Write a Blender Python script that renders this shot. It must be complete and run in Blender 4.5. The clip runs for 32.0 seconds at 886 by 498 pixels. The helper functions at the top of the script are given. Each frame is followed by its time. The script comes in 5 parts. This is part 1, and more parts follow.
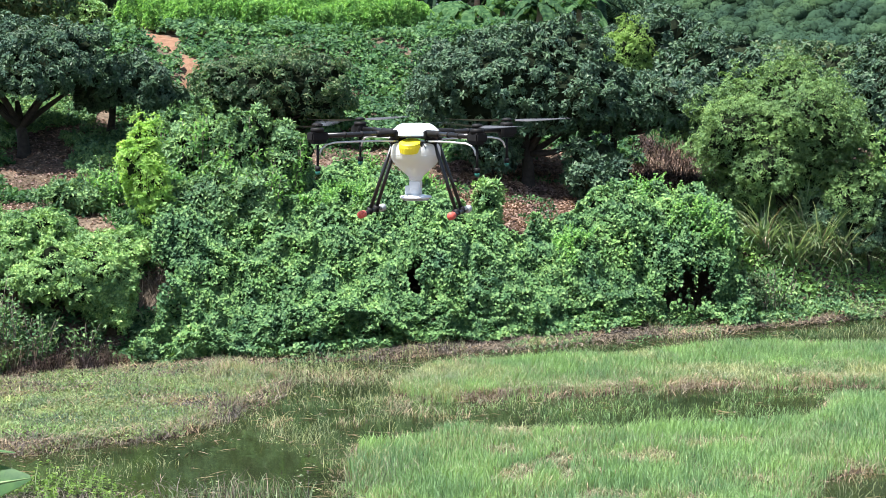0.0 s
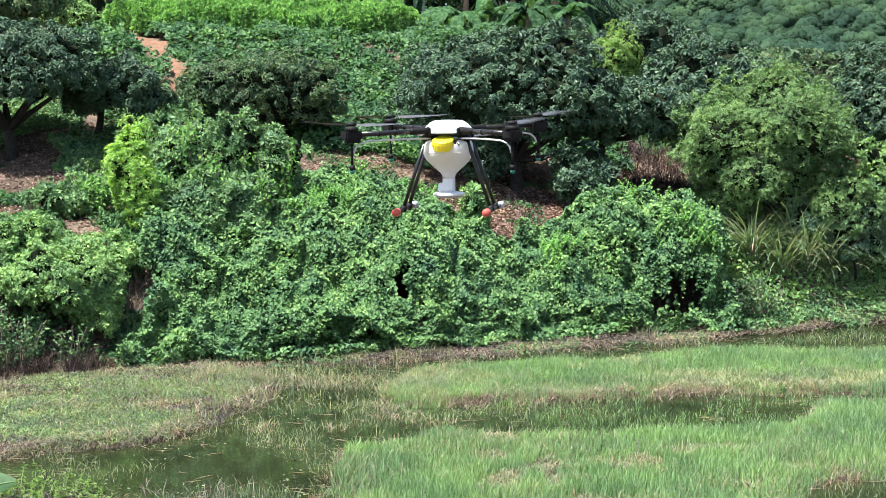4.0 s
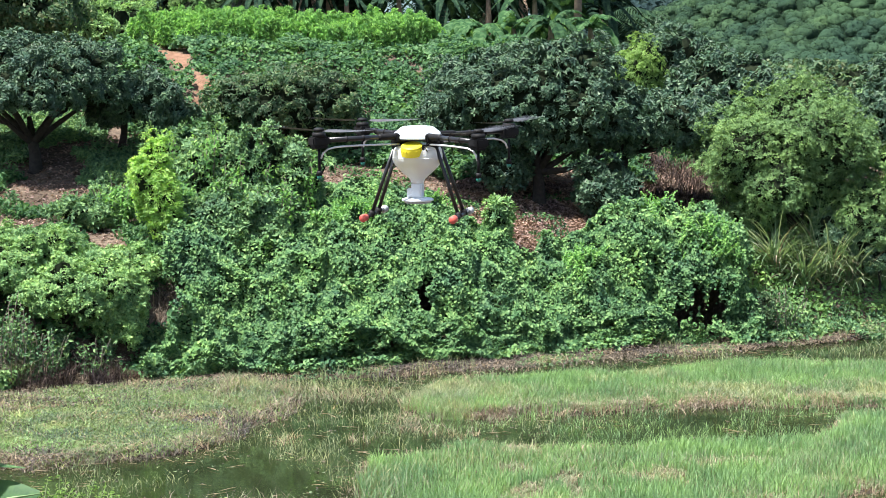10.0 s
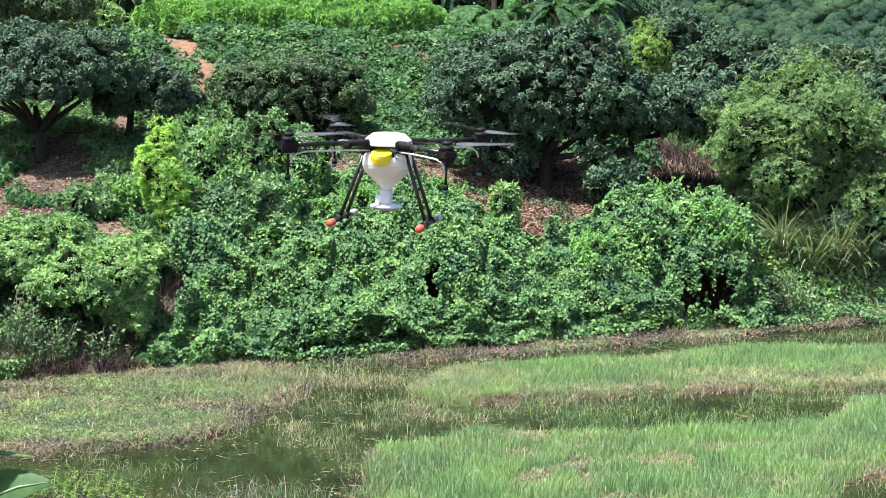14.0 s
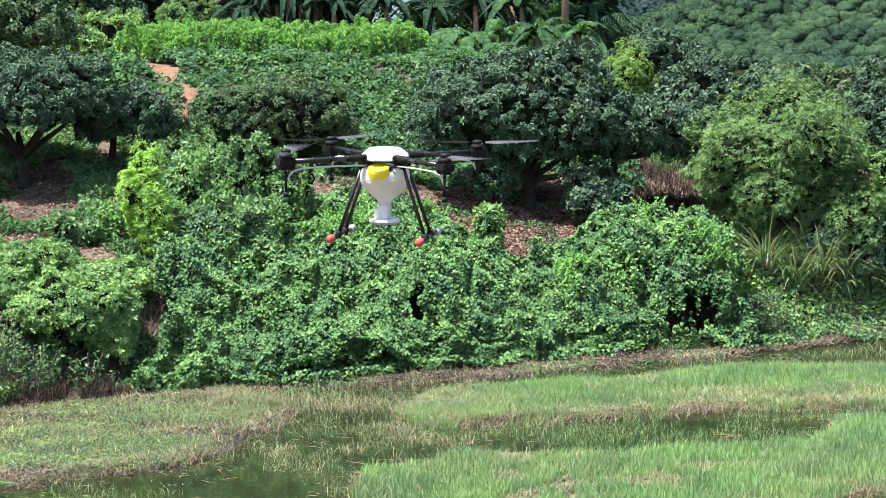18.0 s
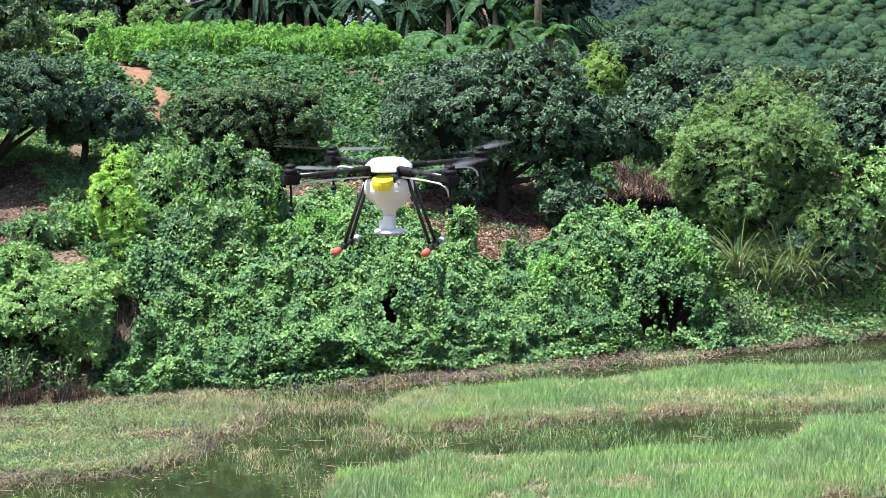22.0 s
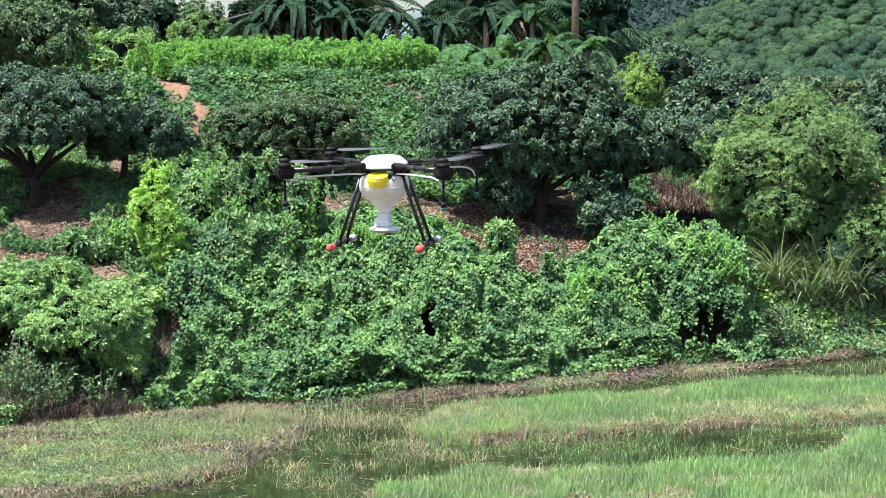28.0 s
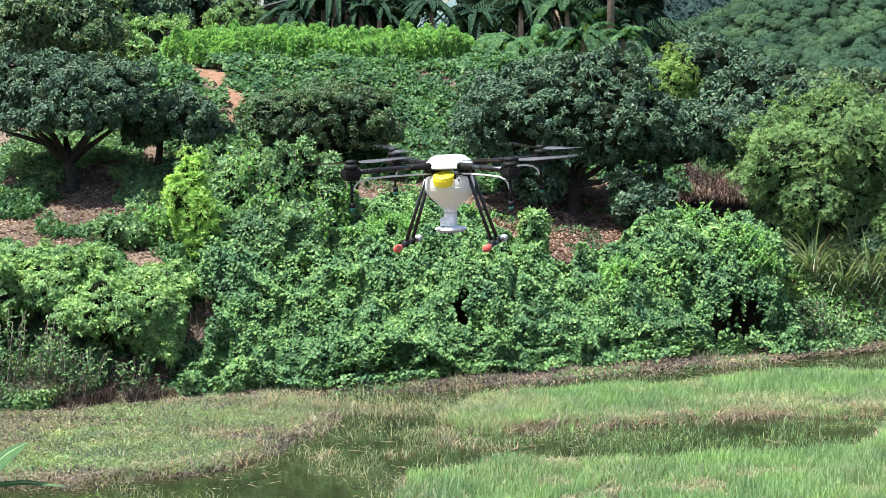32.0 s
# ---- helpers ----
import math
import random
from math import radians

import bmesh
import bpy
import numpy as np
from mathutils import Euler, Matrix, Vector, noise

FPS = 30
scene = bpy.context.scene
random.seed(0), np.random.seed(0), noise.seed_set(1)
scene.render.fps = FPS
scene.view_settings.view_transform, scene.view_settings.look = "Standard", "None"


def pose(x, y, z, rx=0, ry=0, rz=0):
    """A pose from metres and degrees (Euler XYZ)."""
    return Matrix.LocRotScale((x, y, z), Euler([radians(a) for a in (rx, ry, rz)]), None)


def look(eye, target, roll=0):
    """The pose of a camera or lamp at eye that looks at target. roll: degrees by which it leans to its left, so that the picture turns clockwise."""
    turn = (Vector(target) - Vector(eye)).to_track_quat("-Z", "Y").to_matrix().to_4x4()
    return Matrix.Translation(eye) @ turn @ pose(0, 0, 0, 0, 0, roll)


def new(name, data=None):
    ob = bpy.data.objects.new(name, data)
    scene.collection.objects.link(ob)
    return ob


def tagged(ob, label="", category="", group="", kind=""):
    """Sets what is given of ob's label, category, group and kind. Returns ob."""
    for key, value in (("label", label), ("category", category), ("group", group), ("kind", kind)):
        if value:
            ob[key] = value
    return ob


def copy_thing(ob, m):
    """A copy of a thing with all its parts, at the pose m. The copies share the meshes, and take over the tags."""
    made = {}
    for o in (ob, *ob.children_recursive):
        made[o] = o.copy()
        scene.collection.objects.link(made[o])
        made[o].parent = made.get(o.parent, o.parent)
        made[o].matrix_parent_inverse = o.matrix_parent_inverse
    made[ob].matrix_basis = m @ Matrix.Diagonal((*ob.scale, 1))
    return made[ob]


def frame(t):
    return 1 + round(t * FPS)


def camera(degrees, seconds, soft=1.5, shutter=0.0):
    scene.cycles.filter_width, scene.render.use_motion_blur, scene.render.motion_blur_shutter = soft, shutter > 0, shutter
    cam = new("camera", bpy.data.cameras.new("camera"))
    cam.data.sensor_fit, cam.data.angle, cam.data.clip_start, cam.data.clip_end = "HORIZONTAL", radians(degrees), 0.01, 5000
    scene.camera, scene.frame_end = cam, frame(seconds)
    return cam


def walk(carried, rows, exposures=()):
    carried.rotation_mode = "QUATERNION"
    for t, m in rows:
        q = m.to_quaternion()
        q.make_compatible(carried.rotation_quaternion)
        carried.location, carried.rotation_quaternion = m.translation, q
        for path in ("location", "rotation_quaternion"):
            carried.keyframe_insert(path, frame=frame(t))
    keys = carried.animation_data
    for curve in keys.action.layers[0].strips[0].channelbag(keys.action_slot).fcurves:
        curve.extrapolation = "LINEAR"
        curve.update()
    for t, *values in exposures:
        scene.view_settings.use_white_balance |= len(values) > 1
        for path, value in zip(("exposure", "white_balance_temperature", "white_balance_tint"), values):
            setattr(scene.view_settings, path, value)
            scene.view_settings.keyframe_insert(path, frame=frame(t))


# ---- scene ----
EYE_Z = 6.4
cam = camera(29.3, 32.0, soft=0.7, shutter=0.3)
# seconds, then the turn of the camera about x, y and z; it stands still in one spot
VIEW = (
    (0, 83.233, -0.000, 0.000), (0.5, 83.428, -0.220, -0.042), (1, 83.355, -0.323, -0.233), (1.5, 83.134, -0.474, -0.253),
    (2, 83.079, -0.688, -0.075), (2.5, 83.222, -0.587, -0.104), (3, 83.247, -0.424, -0.191), (3.5, 83.307, -0.388, -0.399),
    (5.5, 83.632, -0.117, 0.072), (6, 83.580, -0.087, 0.336), (6.5, 83.378, -0.163, 0.490), (7, 83.195, -0.199, 0.663),
    (7.5, 83.075, -0.183, 0.946), (8, 82.984, -0.209, 0.925), (8.5, 83.226, -0.282, 0.457), (9, 83.394, -0.286, 0.386),
    (9.5, 83.630, -0.261, 0.499), (10, 83.818, -0.215, 0.383), (10.5, 83.870, -0.174, 0.294), (11, 84.070, -0.085, 0.202),
    (11.5, 83.944, -0.068, 0.164), (12, 83.483, -0.242, -0.072), (12.5, 83.475, -0.392, 0.088), (13, 83.621, -0.220, 0.341),
    (13.5, 83.400, -0.057, 0.362), (14, 83.368, 0.148, 0.578), (14.5, 83.680, 0.174, 0.914), (16.5, 83.918, 0.179, -0.001),
    (17, 83.870, 0.386, -0.101), (17.5, 84.011, 0.575, -0.063), (18, 84.114, 0.636, -0.013), (18.5, 84.170, 0.678, -0.071),
    (19, 84.178, 0.679, -0.294), (19.5, 84.066, 0.592, -0.514), (20, 84.062, 0.586, -0.716), (20.5, 83.935, 0.631, -0.948),
    (21, 83.988, 0.628, -0.927), (21.5, 84.306, 0.539, -0.866), (22, 84.201, 0.623, -0.920), (22.5, 84.112, 0.594, -0.899),
    (23, 84.101, 0.558, -0.818), (23.5, 84.140, 0.407, -0.723), (24, 84.018, 0.383, -0.582), (24.5, 84.084, 0.439, -0.554),
    (26.5, 84.260, 0.707, -0.844), (27, 84.332, 0.832, -0.530), (27.5, 84.529, 0.943, -0.047), (28, 84.661, 1.045, 0.342),
    (28.5, 84.638, 1.100, 0.361), (29, 84.707, 1.043, 0.336), (29.5, 84.655, 0.960, 0.415), (30, 84.382, 0.960, 0.531),
    (30.5, 84.331, 0.720, 0.791), (31, 84.458, 0.503, 1.062), (31.5, 84.481, 0.408, 1.379), (32, 84.294, 0.676, 1.504),
)
walk(cam, [(t, pose(0, 0, EYE_Z, rx, ry, rz)) for t, rx, ry, rz in VIEW])

# ---- light: bright, thinly overcast day ----
SUN_HIGH, SUN_TURN = radians(67), radians(-122)
world = bpy.data.worlds.new("sky")
scene.world = world
world.use_nodes = True
wn = world.node_tree.nodes
sky = wn.new("ShaderNodeTexSky")
sky.sky_type, sky.sun_disc = "NISHITA", False
sky.sun_elevation, sky.sun_rotation = SUN_HIGH, SUN_TURN
sky.air_density, sky.dust_density, sky.ozone_density = 1.0, 2.0, 1.0
wn["Background"].inputs["Strength"].default_value = 0.082
world.node_tree.links.new(sky.outputs["Color"], wn["Background"].inputs["Color"])
sun = new("sun", bpy.data.lights.new("sun", "SUN"))
sun.data.energy, sun.data.angle, sun.data.color = 5.0, radians(2), (1.0, 0.97, 0.93)
sun.matrix_world = look((0, 0, 60), Vector((0, 0, 60)) - Vector((
    math.sin(SUN_TURN) * math.cos(SUN_HIGH), math.cos(SUN_TURN) * math.cos(SUN_HIGH), math.sin(SUN_HIGH))))
scene.view_settings.exposure = 1.40


# ---- materials ----
def nodes_of(name):
    m = bpy.data.materials.new(name)
    m.use_nodes = True
    nt = m.node_tree
    return m, nt, nt.nodes["Principled BSDF"]


def ramp(nt, source, stops):
    r = nt.nodes.new("ShaderNodeValToRGB")
    el = r.color_ramp.elements
    while len(el) < len(stops):
        el.new(0.5)
    for e, (p, c) in zip(el, stops):
        e.position, e.color = p, (*c, 1)
    nt.links.new(source, r.inputs["Fac"])
    return r.outputs["Color"]


def mixed(nt, fac, a, b, mode="MIX"):
    mx = nt.nodes.new("ShaderNodeMix")
    mx.data_type, mx.blend_type = "RGBA", mode
    for socket, value in ((mx.inputs[0], fac), (mx.inputs[6], a), (mx.inputs[7], b)):
        if isinstance(value, bpy.types.NodeSocket):
            nt.links.new(value, socket)
        else:
            socket.default_value = value
    return mx.outputs[2]


def noise_fac(nt, scale, detail=3.0, rough=0.55, space="Object"):
    tc = nt.nodes.new("ShaderNodeTexCoord")
    n = nt.nodes.new("ShaderNodeTexNoise")
    n.inputs["Scale"].default_value, n.inputs["Detail"].default_value, n.inputs["Roughness"].default_value = scale, detail, rough
    nt.links.new(tc.outputs[space], n.inputs["Vector"])
    return n.outputs["Fac"]


def leaf_material(name, colours, rough=0.5, through_light=0.3, patch=0.35, patch_scale=0.8, spec=0.3, cool=1.2):
    """Leaves: each island takes its own shade; slow patches on top; light shines through."""
    m, nt, b = nodes_of(name)
    geo = nt.nodes.new("ShaderNodeNewGeometry")
    n = len(colours)
    colours = [(r * 1.12, g, b * cool * 1.14) for r, g, b in colours]
    colours = [tuple(0.9 * v + 0.1 * (0.3 * c[0] + 0.6 * c[1] + 0.1 * c[2]) for v in c) for c in colours]
    col = ramp(nt, geo.outputs["Random Per Island"], [(i / (n - 1), c) for i, c in enumerate(colours)])
    slow = ramp(nt, noise_fac(nt, patch_scale), [(0.3, (1 - patch * 1.2, 1 - patch, 1 - patch * 0.5)), (0.7, (1 + patch * 1.25, 1 + patch, 1 + patch * 0.3))])
    col = mixed(nt, 1.0, col, slow, "MULTIPLY")
    nt.links.new(col, b.inputs["Base Color"])
    b.inputs["Roughness"].default_value = rough
    b.inputs["Specular IOR Level"].default_value = spec
    tr = nt.nodes.new("ShaderNodeBsdfTranslucent")
    nt.links.new(mixed(nt, 1.0, col, (1.45, 1.45, 0.75, 1), "MULTIPLY"), tr.inputs["Color"])
    mix = nt.nodes.new("ShaderNodeMixShader")
    mix.inputs["Fac"].default_value = through_light
    nt.links.new(b.outputs["BSDF"], mix.inputs[1])
    nt.links.new(tr.outputs["BSDF"], mix.inputs[2])
    nt.links.new(mix.outputs["Shader"], nt.nodes["Material Output"].inputs["Surface"])
    return m


def plain_material(name, a, b_col, rough=0.5, scale=8.0, bump=0.0, metal=0.0, detail=4.0, spec=0.5):
    m, nt, b = nodes_of(name)
    fac = noise_fac(nt, scale, detail)
    nt.links.new(ramp(nt, fac, [(0.32, a), (0.68, b_col)]), b.inputs["Base Color"])
    b.inputs["Roughness"].default_value, b.inputs["Metallic"].default_value = rough, metal
    b.inputs["Specular IOR Level"].default_value = spec
    if bump:
        bp = nt.nodes.new("ShaderNodeBump")
        bp.inputs["Strength"].default_value, bp.inputs["Distance"].default_value = bump, 0.02
        nt.links.new(noise_fac(nt, scale * 5, 5), bp.inputs["Height"])
        nt.links.new(bp.outputs["Normal"], b.inputs["Normal"])
    return m


def ground_material():
    m, nt, b = nodes_of("soil")
    c1 = ramp(nt, noise_fac(nt, 0.5, 5), [(0.3, (0.07, 0.056, 0.045)), (0.55, (0.155, 0.123, 0.10)), (0.75, (0.225, 0.18, 0.147))])
    c2 = ramp(nt, noise_fac(nt, 9.0, 5, 0.7), [(0.3, (0.35, 0.35, 0.35)), (0.7, (1.35, 1.3, 1.2))])
    earth = mixed(nt, 1.0, c1, c2, "MULTIPLY")
    # low green growth covers the ground beyond the ridge and on the hills
    sep = nt.nodes.new("ShaderNodeSeparateXYZ")
    nt.links.new(nt.nodes.new("ShaderNodeNewGeometry").outputs["Position"], sep.inputs[0])
    far = nt.nodes.new("ShaderNodeMapRange")
    far.inputs["From Min"].default_value, far.inputs["From Max"].default_value = 58, 66
    nt.links.new(sep.outputs["Y"], far.inputs["Value"])
    growth = ramp(nt, noise_fac(nt, 0.6, 6, 0.7), [(0.3, (0.006, 0.014, 0.008)), (0.7, (0.013, 0.028, 0.014))])
    bare = nt.nodes.new("ShaderNodeAttribute")
    bare.attribute_name = "clay"
    clay = ramp(nt, noise_fac(nt, 3.0, 5, 0.65), [(0.3, (0.15, 0.085, 0.055)), (0.7, (0.29, 0.175, 0.12))])
    earth = mixed(nt, bare.outputs["Fac"], earth, clay)
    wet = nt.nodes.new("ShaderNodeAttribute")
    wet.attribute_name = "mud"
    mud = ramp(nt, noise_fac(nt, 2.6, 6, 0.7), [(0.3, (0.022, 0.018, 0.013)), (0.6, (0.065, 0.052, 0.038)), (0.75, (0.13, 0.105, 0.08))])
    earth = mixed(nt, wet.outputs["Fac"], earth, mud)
    nt.links.new(mixed(nt, far.outputs["Result"], earth, growth), b.inputs["Base Color"])
    b.inputs["Roughness"].default_value, b.inputs["Specular IOR Level"].default_value = 1.0, 0.05
    bp = nt.nodes.new("ShaderNodeBump")
    bp.inputs["Strength"].default_value, bp.inputs["Distance"].default_value = 0.8, 0.06
    nt.links.new(noise_fac(nt, 14, 6, 0.7), bp.inputs["Height"])
    nt.links.new(bp.outputs["Normal"], b.inputs["Normal"])
    return m


def water_material():
    m, nt, b = nodes_of("pond_water")
    nt.links.new(ramp(nt, noise_fac(nt, 0.35, 3), [(0.3, (0.012, 0.018, 0.008)), (0.7, (0.024, 0.032, 0.014))]), b.inputs["Base Color"])
    b.inputs["Roughness"].default_value, b.inputs["IOR"].default_value = 0.03, 1.33
    bp = nt.nodes.new("ShaderNodeBump")
    bp.inputs["Strength"].default_value, bp.inputs["Distance"].default_value = 0.06, 0.02
    nt.links.new(noise_fac(nt, 5, 2), bp.inputs["Height"])
    nt.links.new(bp.outputs["Normal"], b.inputs["Normal"])
    return m


SOIL, WATER = ground_material(), water_material()
# Blue-grey base colour with the haze of distance painted in.
HAZE_MOUNTAIN = plain_material("haze_tinted_mountain", (0.05, 0.09, 0.095), (0.10, 0.15, 0.15), 1.0, 0.03)
BARK = plain_material("bark", (0.015, 0.013, 0.011), (0.042, 0.036, 0.03), 0.95, 9.0, 0.8)
SHEET = plain_material("grey_sheet", (0.16, 0.17, 0.18), (0.24, 0.25, 0.26), 0.6, 3.0)
# Near-black for crown cores and vine underlay: shade put into the colour.
GAP_SHADE = plain_material("inner_shade", (0.006, 0.010, 0.006), (0.022, 0.030, 0.016), 0.95, 5.0, spec=0.05)
DRY_WOOD = plain_material("dry_twig", (0.10, 0.085, 0.07), (0.2, 0.17, 0.14), 0.9, 9.0, 0.4)
PALE_BARK = plain_material("pale_bark", (0.22, 0.16, 0.115), (0.36, 0.27, 0.20), 0.9, 6.0, 0.6)
LONGAN = leaf_material("dark_orchard_leaf", [(0.022, 0.060, 0.028), (0.037, 0.096, 0.043), (0.056, 0.128, 0.056), (0.092, 0.172, 0.080)], 0.5, 0.1, 0.3, 2.6, 0.22, 1.15)
OLIVE = leaf_material("olive_leaf", [(0.026, 0.078, 0.030), (0.050, 0.125, 0.044), (0.088, 0.18, 0.064), (0.135, 0.185, 0.078)], 0.55, 0.25, 0.3, 1.0, 0.2, 1.2)
VINE = leaf_material("vine_leaf", [(0.026, 0.085, 0.030), (0.060, 0.168, 0.052), (0.101, 0.243, 0.073), (0.168, 0.332, 0.100)], 0.5, 0.12, 0.36, 1.3, 0.1, 1.0)
SHRUB = leaf_material("shrub_leaf", [(0.045, 0.125, 0.040), (0.095, 0.225, 0.062), (0.20, 0.37, 0.10)], 0.5, 0.2, 0.28, 1.3, 0.12, 1.3)
LIME = leaf_material("lime_leaf", [(0.125, 0.31, 0.045), (0.225, 0.46, 0.06), (0.34, 0.60, 0.09)], 0.5, 0.4, 0.15, 1.5, 0.3, 1.2)
SAGE = leaf_material("grey_green_leaf", [(0.060, 0.150, 0.060), (0.108, 0.228, 0.092), (0.18, 0.325, 0.14)], 0.5, 0.25, 0.25, 1.2, 0.25, 1.2)
FEATHER = leaf_material("light_tree_leaf", [(0.066, 0.158, 0.044), (0.106, 0.228, 0.058), (0.18, 0.335, 0.080)], 0.5, 0.2, 0.25, 0.9, 0.12, 1.2)
LIGHT_BUSH = leaf_material("light_bush_leaf", [(0.082, 0.210, 0.064), (0.146, 0.318, 0.090), (0.25, 0.448, 0.13)], 0.5, 0.2, 0.3, 1.4, 0.12, 1.0)
CREEPER = leaf_material("creeper_leaf", [(0.022, 0.078, 0.026), (0.05, 0.15, 0.042), (0.11, 0.25, 0.07)], 0.45, 0.3, 0.3, 0.9, 0.12, 1.2)
CROP = leaf_material("crop_leaf", [(0.07, 0.21, 0.045), (0.15, 0.38, 0.075), (0.26, 0.52, 0.11)], 0.5, 0.4, 0.15, 0.9, 0.12, 1.2)
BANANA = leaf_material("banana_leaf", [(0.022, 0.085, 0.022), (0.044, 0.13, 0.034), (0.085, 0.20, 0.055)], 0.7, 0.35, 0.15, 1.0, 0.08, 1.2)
# Darker copy of the banana leaf, with shade put into the colour.
SHADED_BANANA = leaf_material("shaded_banana_leaf", [(0.014, 0.05, 0.018), (0.026, 0.078, 0.024), (0.05, 0.12, 0.036)], 0.75, 0.25, 0.15, 1.0, 0.06, 1.2)
NEAR_LEAF = leaf_material("shiny_banana_leaf", [(0.036, 0.11, 0.036), (0.052, 0.145, 0.045), (0.075, 0.185, 0.055)], 0.5, 0.4, 0.25, 14.0, 0.12, 1.1)
RIB = plain_material("leaf_midrib", (0.16, 0.26, 0.11), (0.24, 0.34, 0.15), 0.5, 12.0, spec=0.2)
# Ridge leaves darkened in colour, as if shaded against the sky.
BACKLIT_LEAF = leaf_material("backlit_leaf", [(0.008, 0.026, 0.013), (0.015, 0.044, 0.019), (0.030, 0.070, 0.028)], 0.8, 0.15, 0.2, 1.0, 0.04, 1.2)
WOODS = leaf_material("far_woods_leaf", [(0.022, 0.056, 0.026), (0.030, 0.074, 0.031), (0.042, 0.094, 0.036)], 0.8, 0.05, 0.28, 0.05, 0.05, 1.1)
# Bluish tint paints distance haze into the mountain leaves.
HAZE_WOODS = leaf_material("haze_tinted_woods_leaf", [(0.018, 0.040, 0.031), (0.024, 0.051, 0.037), (0.032, 0.064, 0.044)], 0.9, 0.1, 0.3, 0.02, 0.0, 1.2)
GRASS = leaf_material("green_grass", [(0.10, 0.225, 0.08), (0.18, 0.36, 0.125), (0.27, 0.49, 0.175)], 0.55, 0.35, 0.25, 0.7, 0.2, 1.05)
PALE_GRASS = leaf_material("pale_grass", [(0.10, 0.175, 0.065), (0.22, 0.31, 0.125), (0.35, 0.41, 0.18)], 0.6, 0.3, 0.22, 0.8, 0.3, 1.15)
PALE_LIME = leaf_material("yellowing_leaf", [(0.12, 0.25, 0.045), (0.17, 0.33, 0.06), (0.22, 0.40, 0.08)], 0.6, 0.35, 0.15, 1.5, 0.08)
SPIT_GRASS = leaf_material("short_mixed_grass", [(0.09, 0.16, 0.055), (0.185, 0.285, 0.10), (0.31, 0.41, 0.165)], 0.6, 0.3, 0.4, 1.6, 0.3, 1.1)
SPIT_LEAF = leaf_material("creeping_weed_leaf", [(0.075, 0.135, 0.05), (0.13, 0.21, 0.078), (0.20, 0.29, 0.11)], 0.6, 0.25, 0.45, 0.9, 0.3, 1.1)
STRAW = leaf_material("dry_straw", [(0.16, 0.135, 0.08), (0.27, 0.23, 0.14), (0.39, 0.345, 0.22)], 0.8, 0.15, 0.25, 1.2, 0.2, 1.0)
REED = leaf_material("reed_leaf", [(0.065, 0.15, 0.055), (0.15, 0.28, 0.11), (0.36, 0.46, 0.25)], 0.45, 0.35, 0.2, 1.0, 0.25, 1.1)
WITHERED = leaf_material("withered_stalk", [(0.030, 0.024, 0.018), (0.062, 0.049, 0.037), (0.120, 0.097, 0.073)], 0.85, 0.1, 0.3, 1.2, 0.1, 1.0)
FALLEN = leaf_material("fallen_leaf", [(0.11, 0.075, 0.055), (0.22, 0.16, 0.115), (0.38, 0.30, 0.225)], 0.8, 0.1, 0.25, 1.0, 0.15, 1.0)
DEAD = leaf_material("dead_leaf", [(0.045, 0.042, 0.032), (0.098, 0.092, 0.068), (0.245, 0.232, 0.17)], 0.85, 0.1, 0.25, 1.0, 0.2, 1.0)


# ---- mesh helpers ----
def mesh_from(name, verts, faces, mats, smooth=False):
    """verts: (n, 3) array; faces: (m, k) array of one size."""
    me = bpy.data.meshes.new(name)
    verts, faces = np.asarray(verts, dtype=np.float32), np.asarray(faces, dtype=np.int32)
    me.vertices.add(len(verts))
    me.vertices.foreach_set("co", verts.ravel())
    me.loops.add(faces.size)
    me.loops.foreach_set("vertex_index", faces.ravel())
    me.polygons.add(len(faces))
    me.polygons.foreach_set("loop_start", np.arange(len(faces), dtype=np.int32) * faces.shape[1])
    me.polygons.foreach_set("use_smooth", np.full(len(faces), smooth))
    me.materials.append(mats)
    me.update(calc_edges=True)
    return me


def put(name, me, parent=None, label="", m=None):
    ob = new(name, me)
    if parent is not None:
        ob.parent = parent
    if m is not None:
        ob.matrix_basis = m
    return tagged(ob, label) if label else ob


def part(name, bm, material, parent, label="", smooth=True):
    me = bpy.data.meshes.new(name)
    if smooth:
        for f in bm.faces:
            f.smooth = True
    bm.to_mesh(me)
    bm.free()
    me.materials.append(material)
    return put(name, me, parent, label)


def thing(name, at, label, category, group="", kind=""):
    ob = new(name)
    ob.matrix_basis = at if isinstance(at, Matrix) else Matrix.Translation(at)
    return tagged(ob, label, category, group, kind)


def unit(v):
    return v / np.maximum(np.linalg.norm(v, axis=-1, keepdims=True), 1e-9)


def leaves(name, rng, pts, nrm, length, width=0.5, droop=0.15, fold=0.12, material=None, tangent=None):
    """A mesh of single leaves: a folded blade at pts, facing nrm, grown along a random tangent."""
    n = len(pts)
    nrm = unit(nrm)
    t = rng.normal(size=(n, 3)) if tangent is None else tangent
    t = unit(t - nrm * (t * nrm).sum(1, keepdims=True))
    s = np.cross(nrm, t)
    ln = np.broadcast_to(np.asarray(length, dtype=float), (n,))[:, None]
    base, tip = pts - t * ln * 0.5, pts + t * ln * 0.5 - nrm * ln * droop
    side = pts - t * ln * 0.08 + nrm * ln * fold
    lft, rgt = side - s * ln * width * 0.5, side + s * ln * width * 0.5
    v = np.stack([base, lft, tip, rgt], 1).reshape(-1, 3)
    k = np.arange(n)[:, None] * 4
    return mesh_from(name, v, np.concatenate([k + np.array([q]) for q in ((0, 2, 1), (0, 3, 2))]), material)


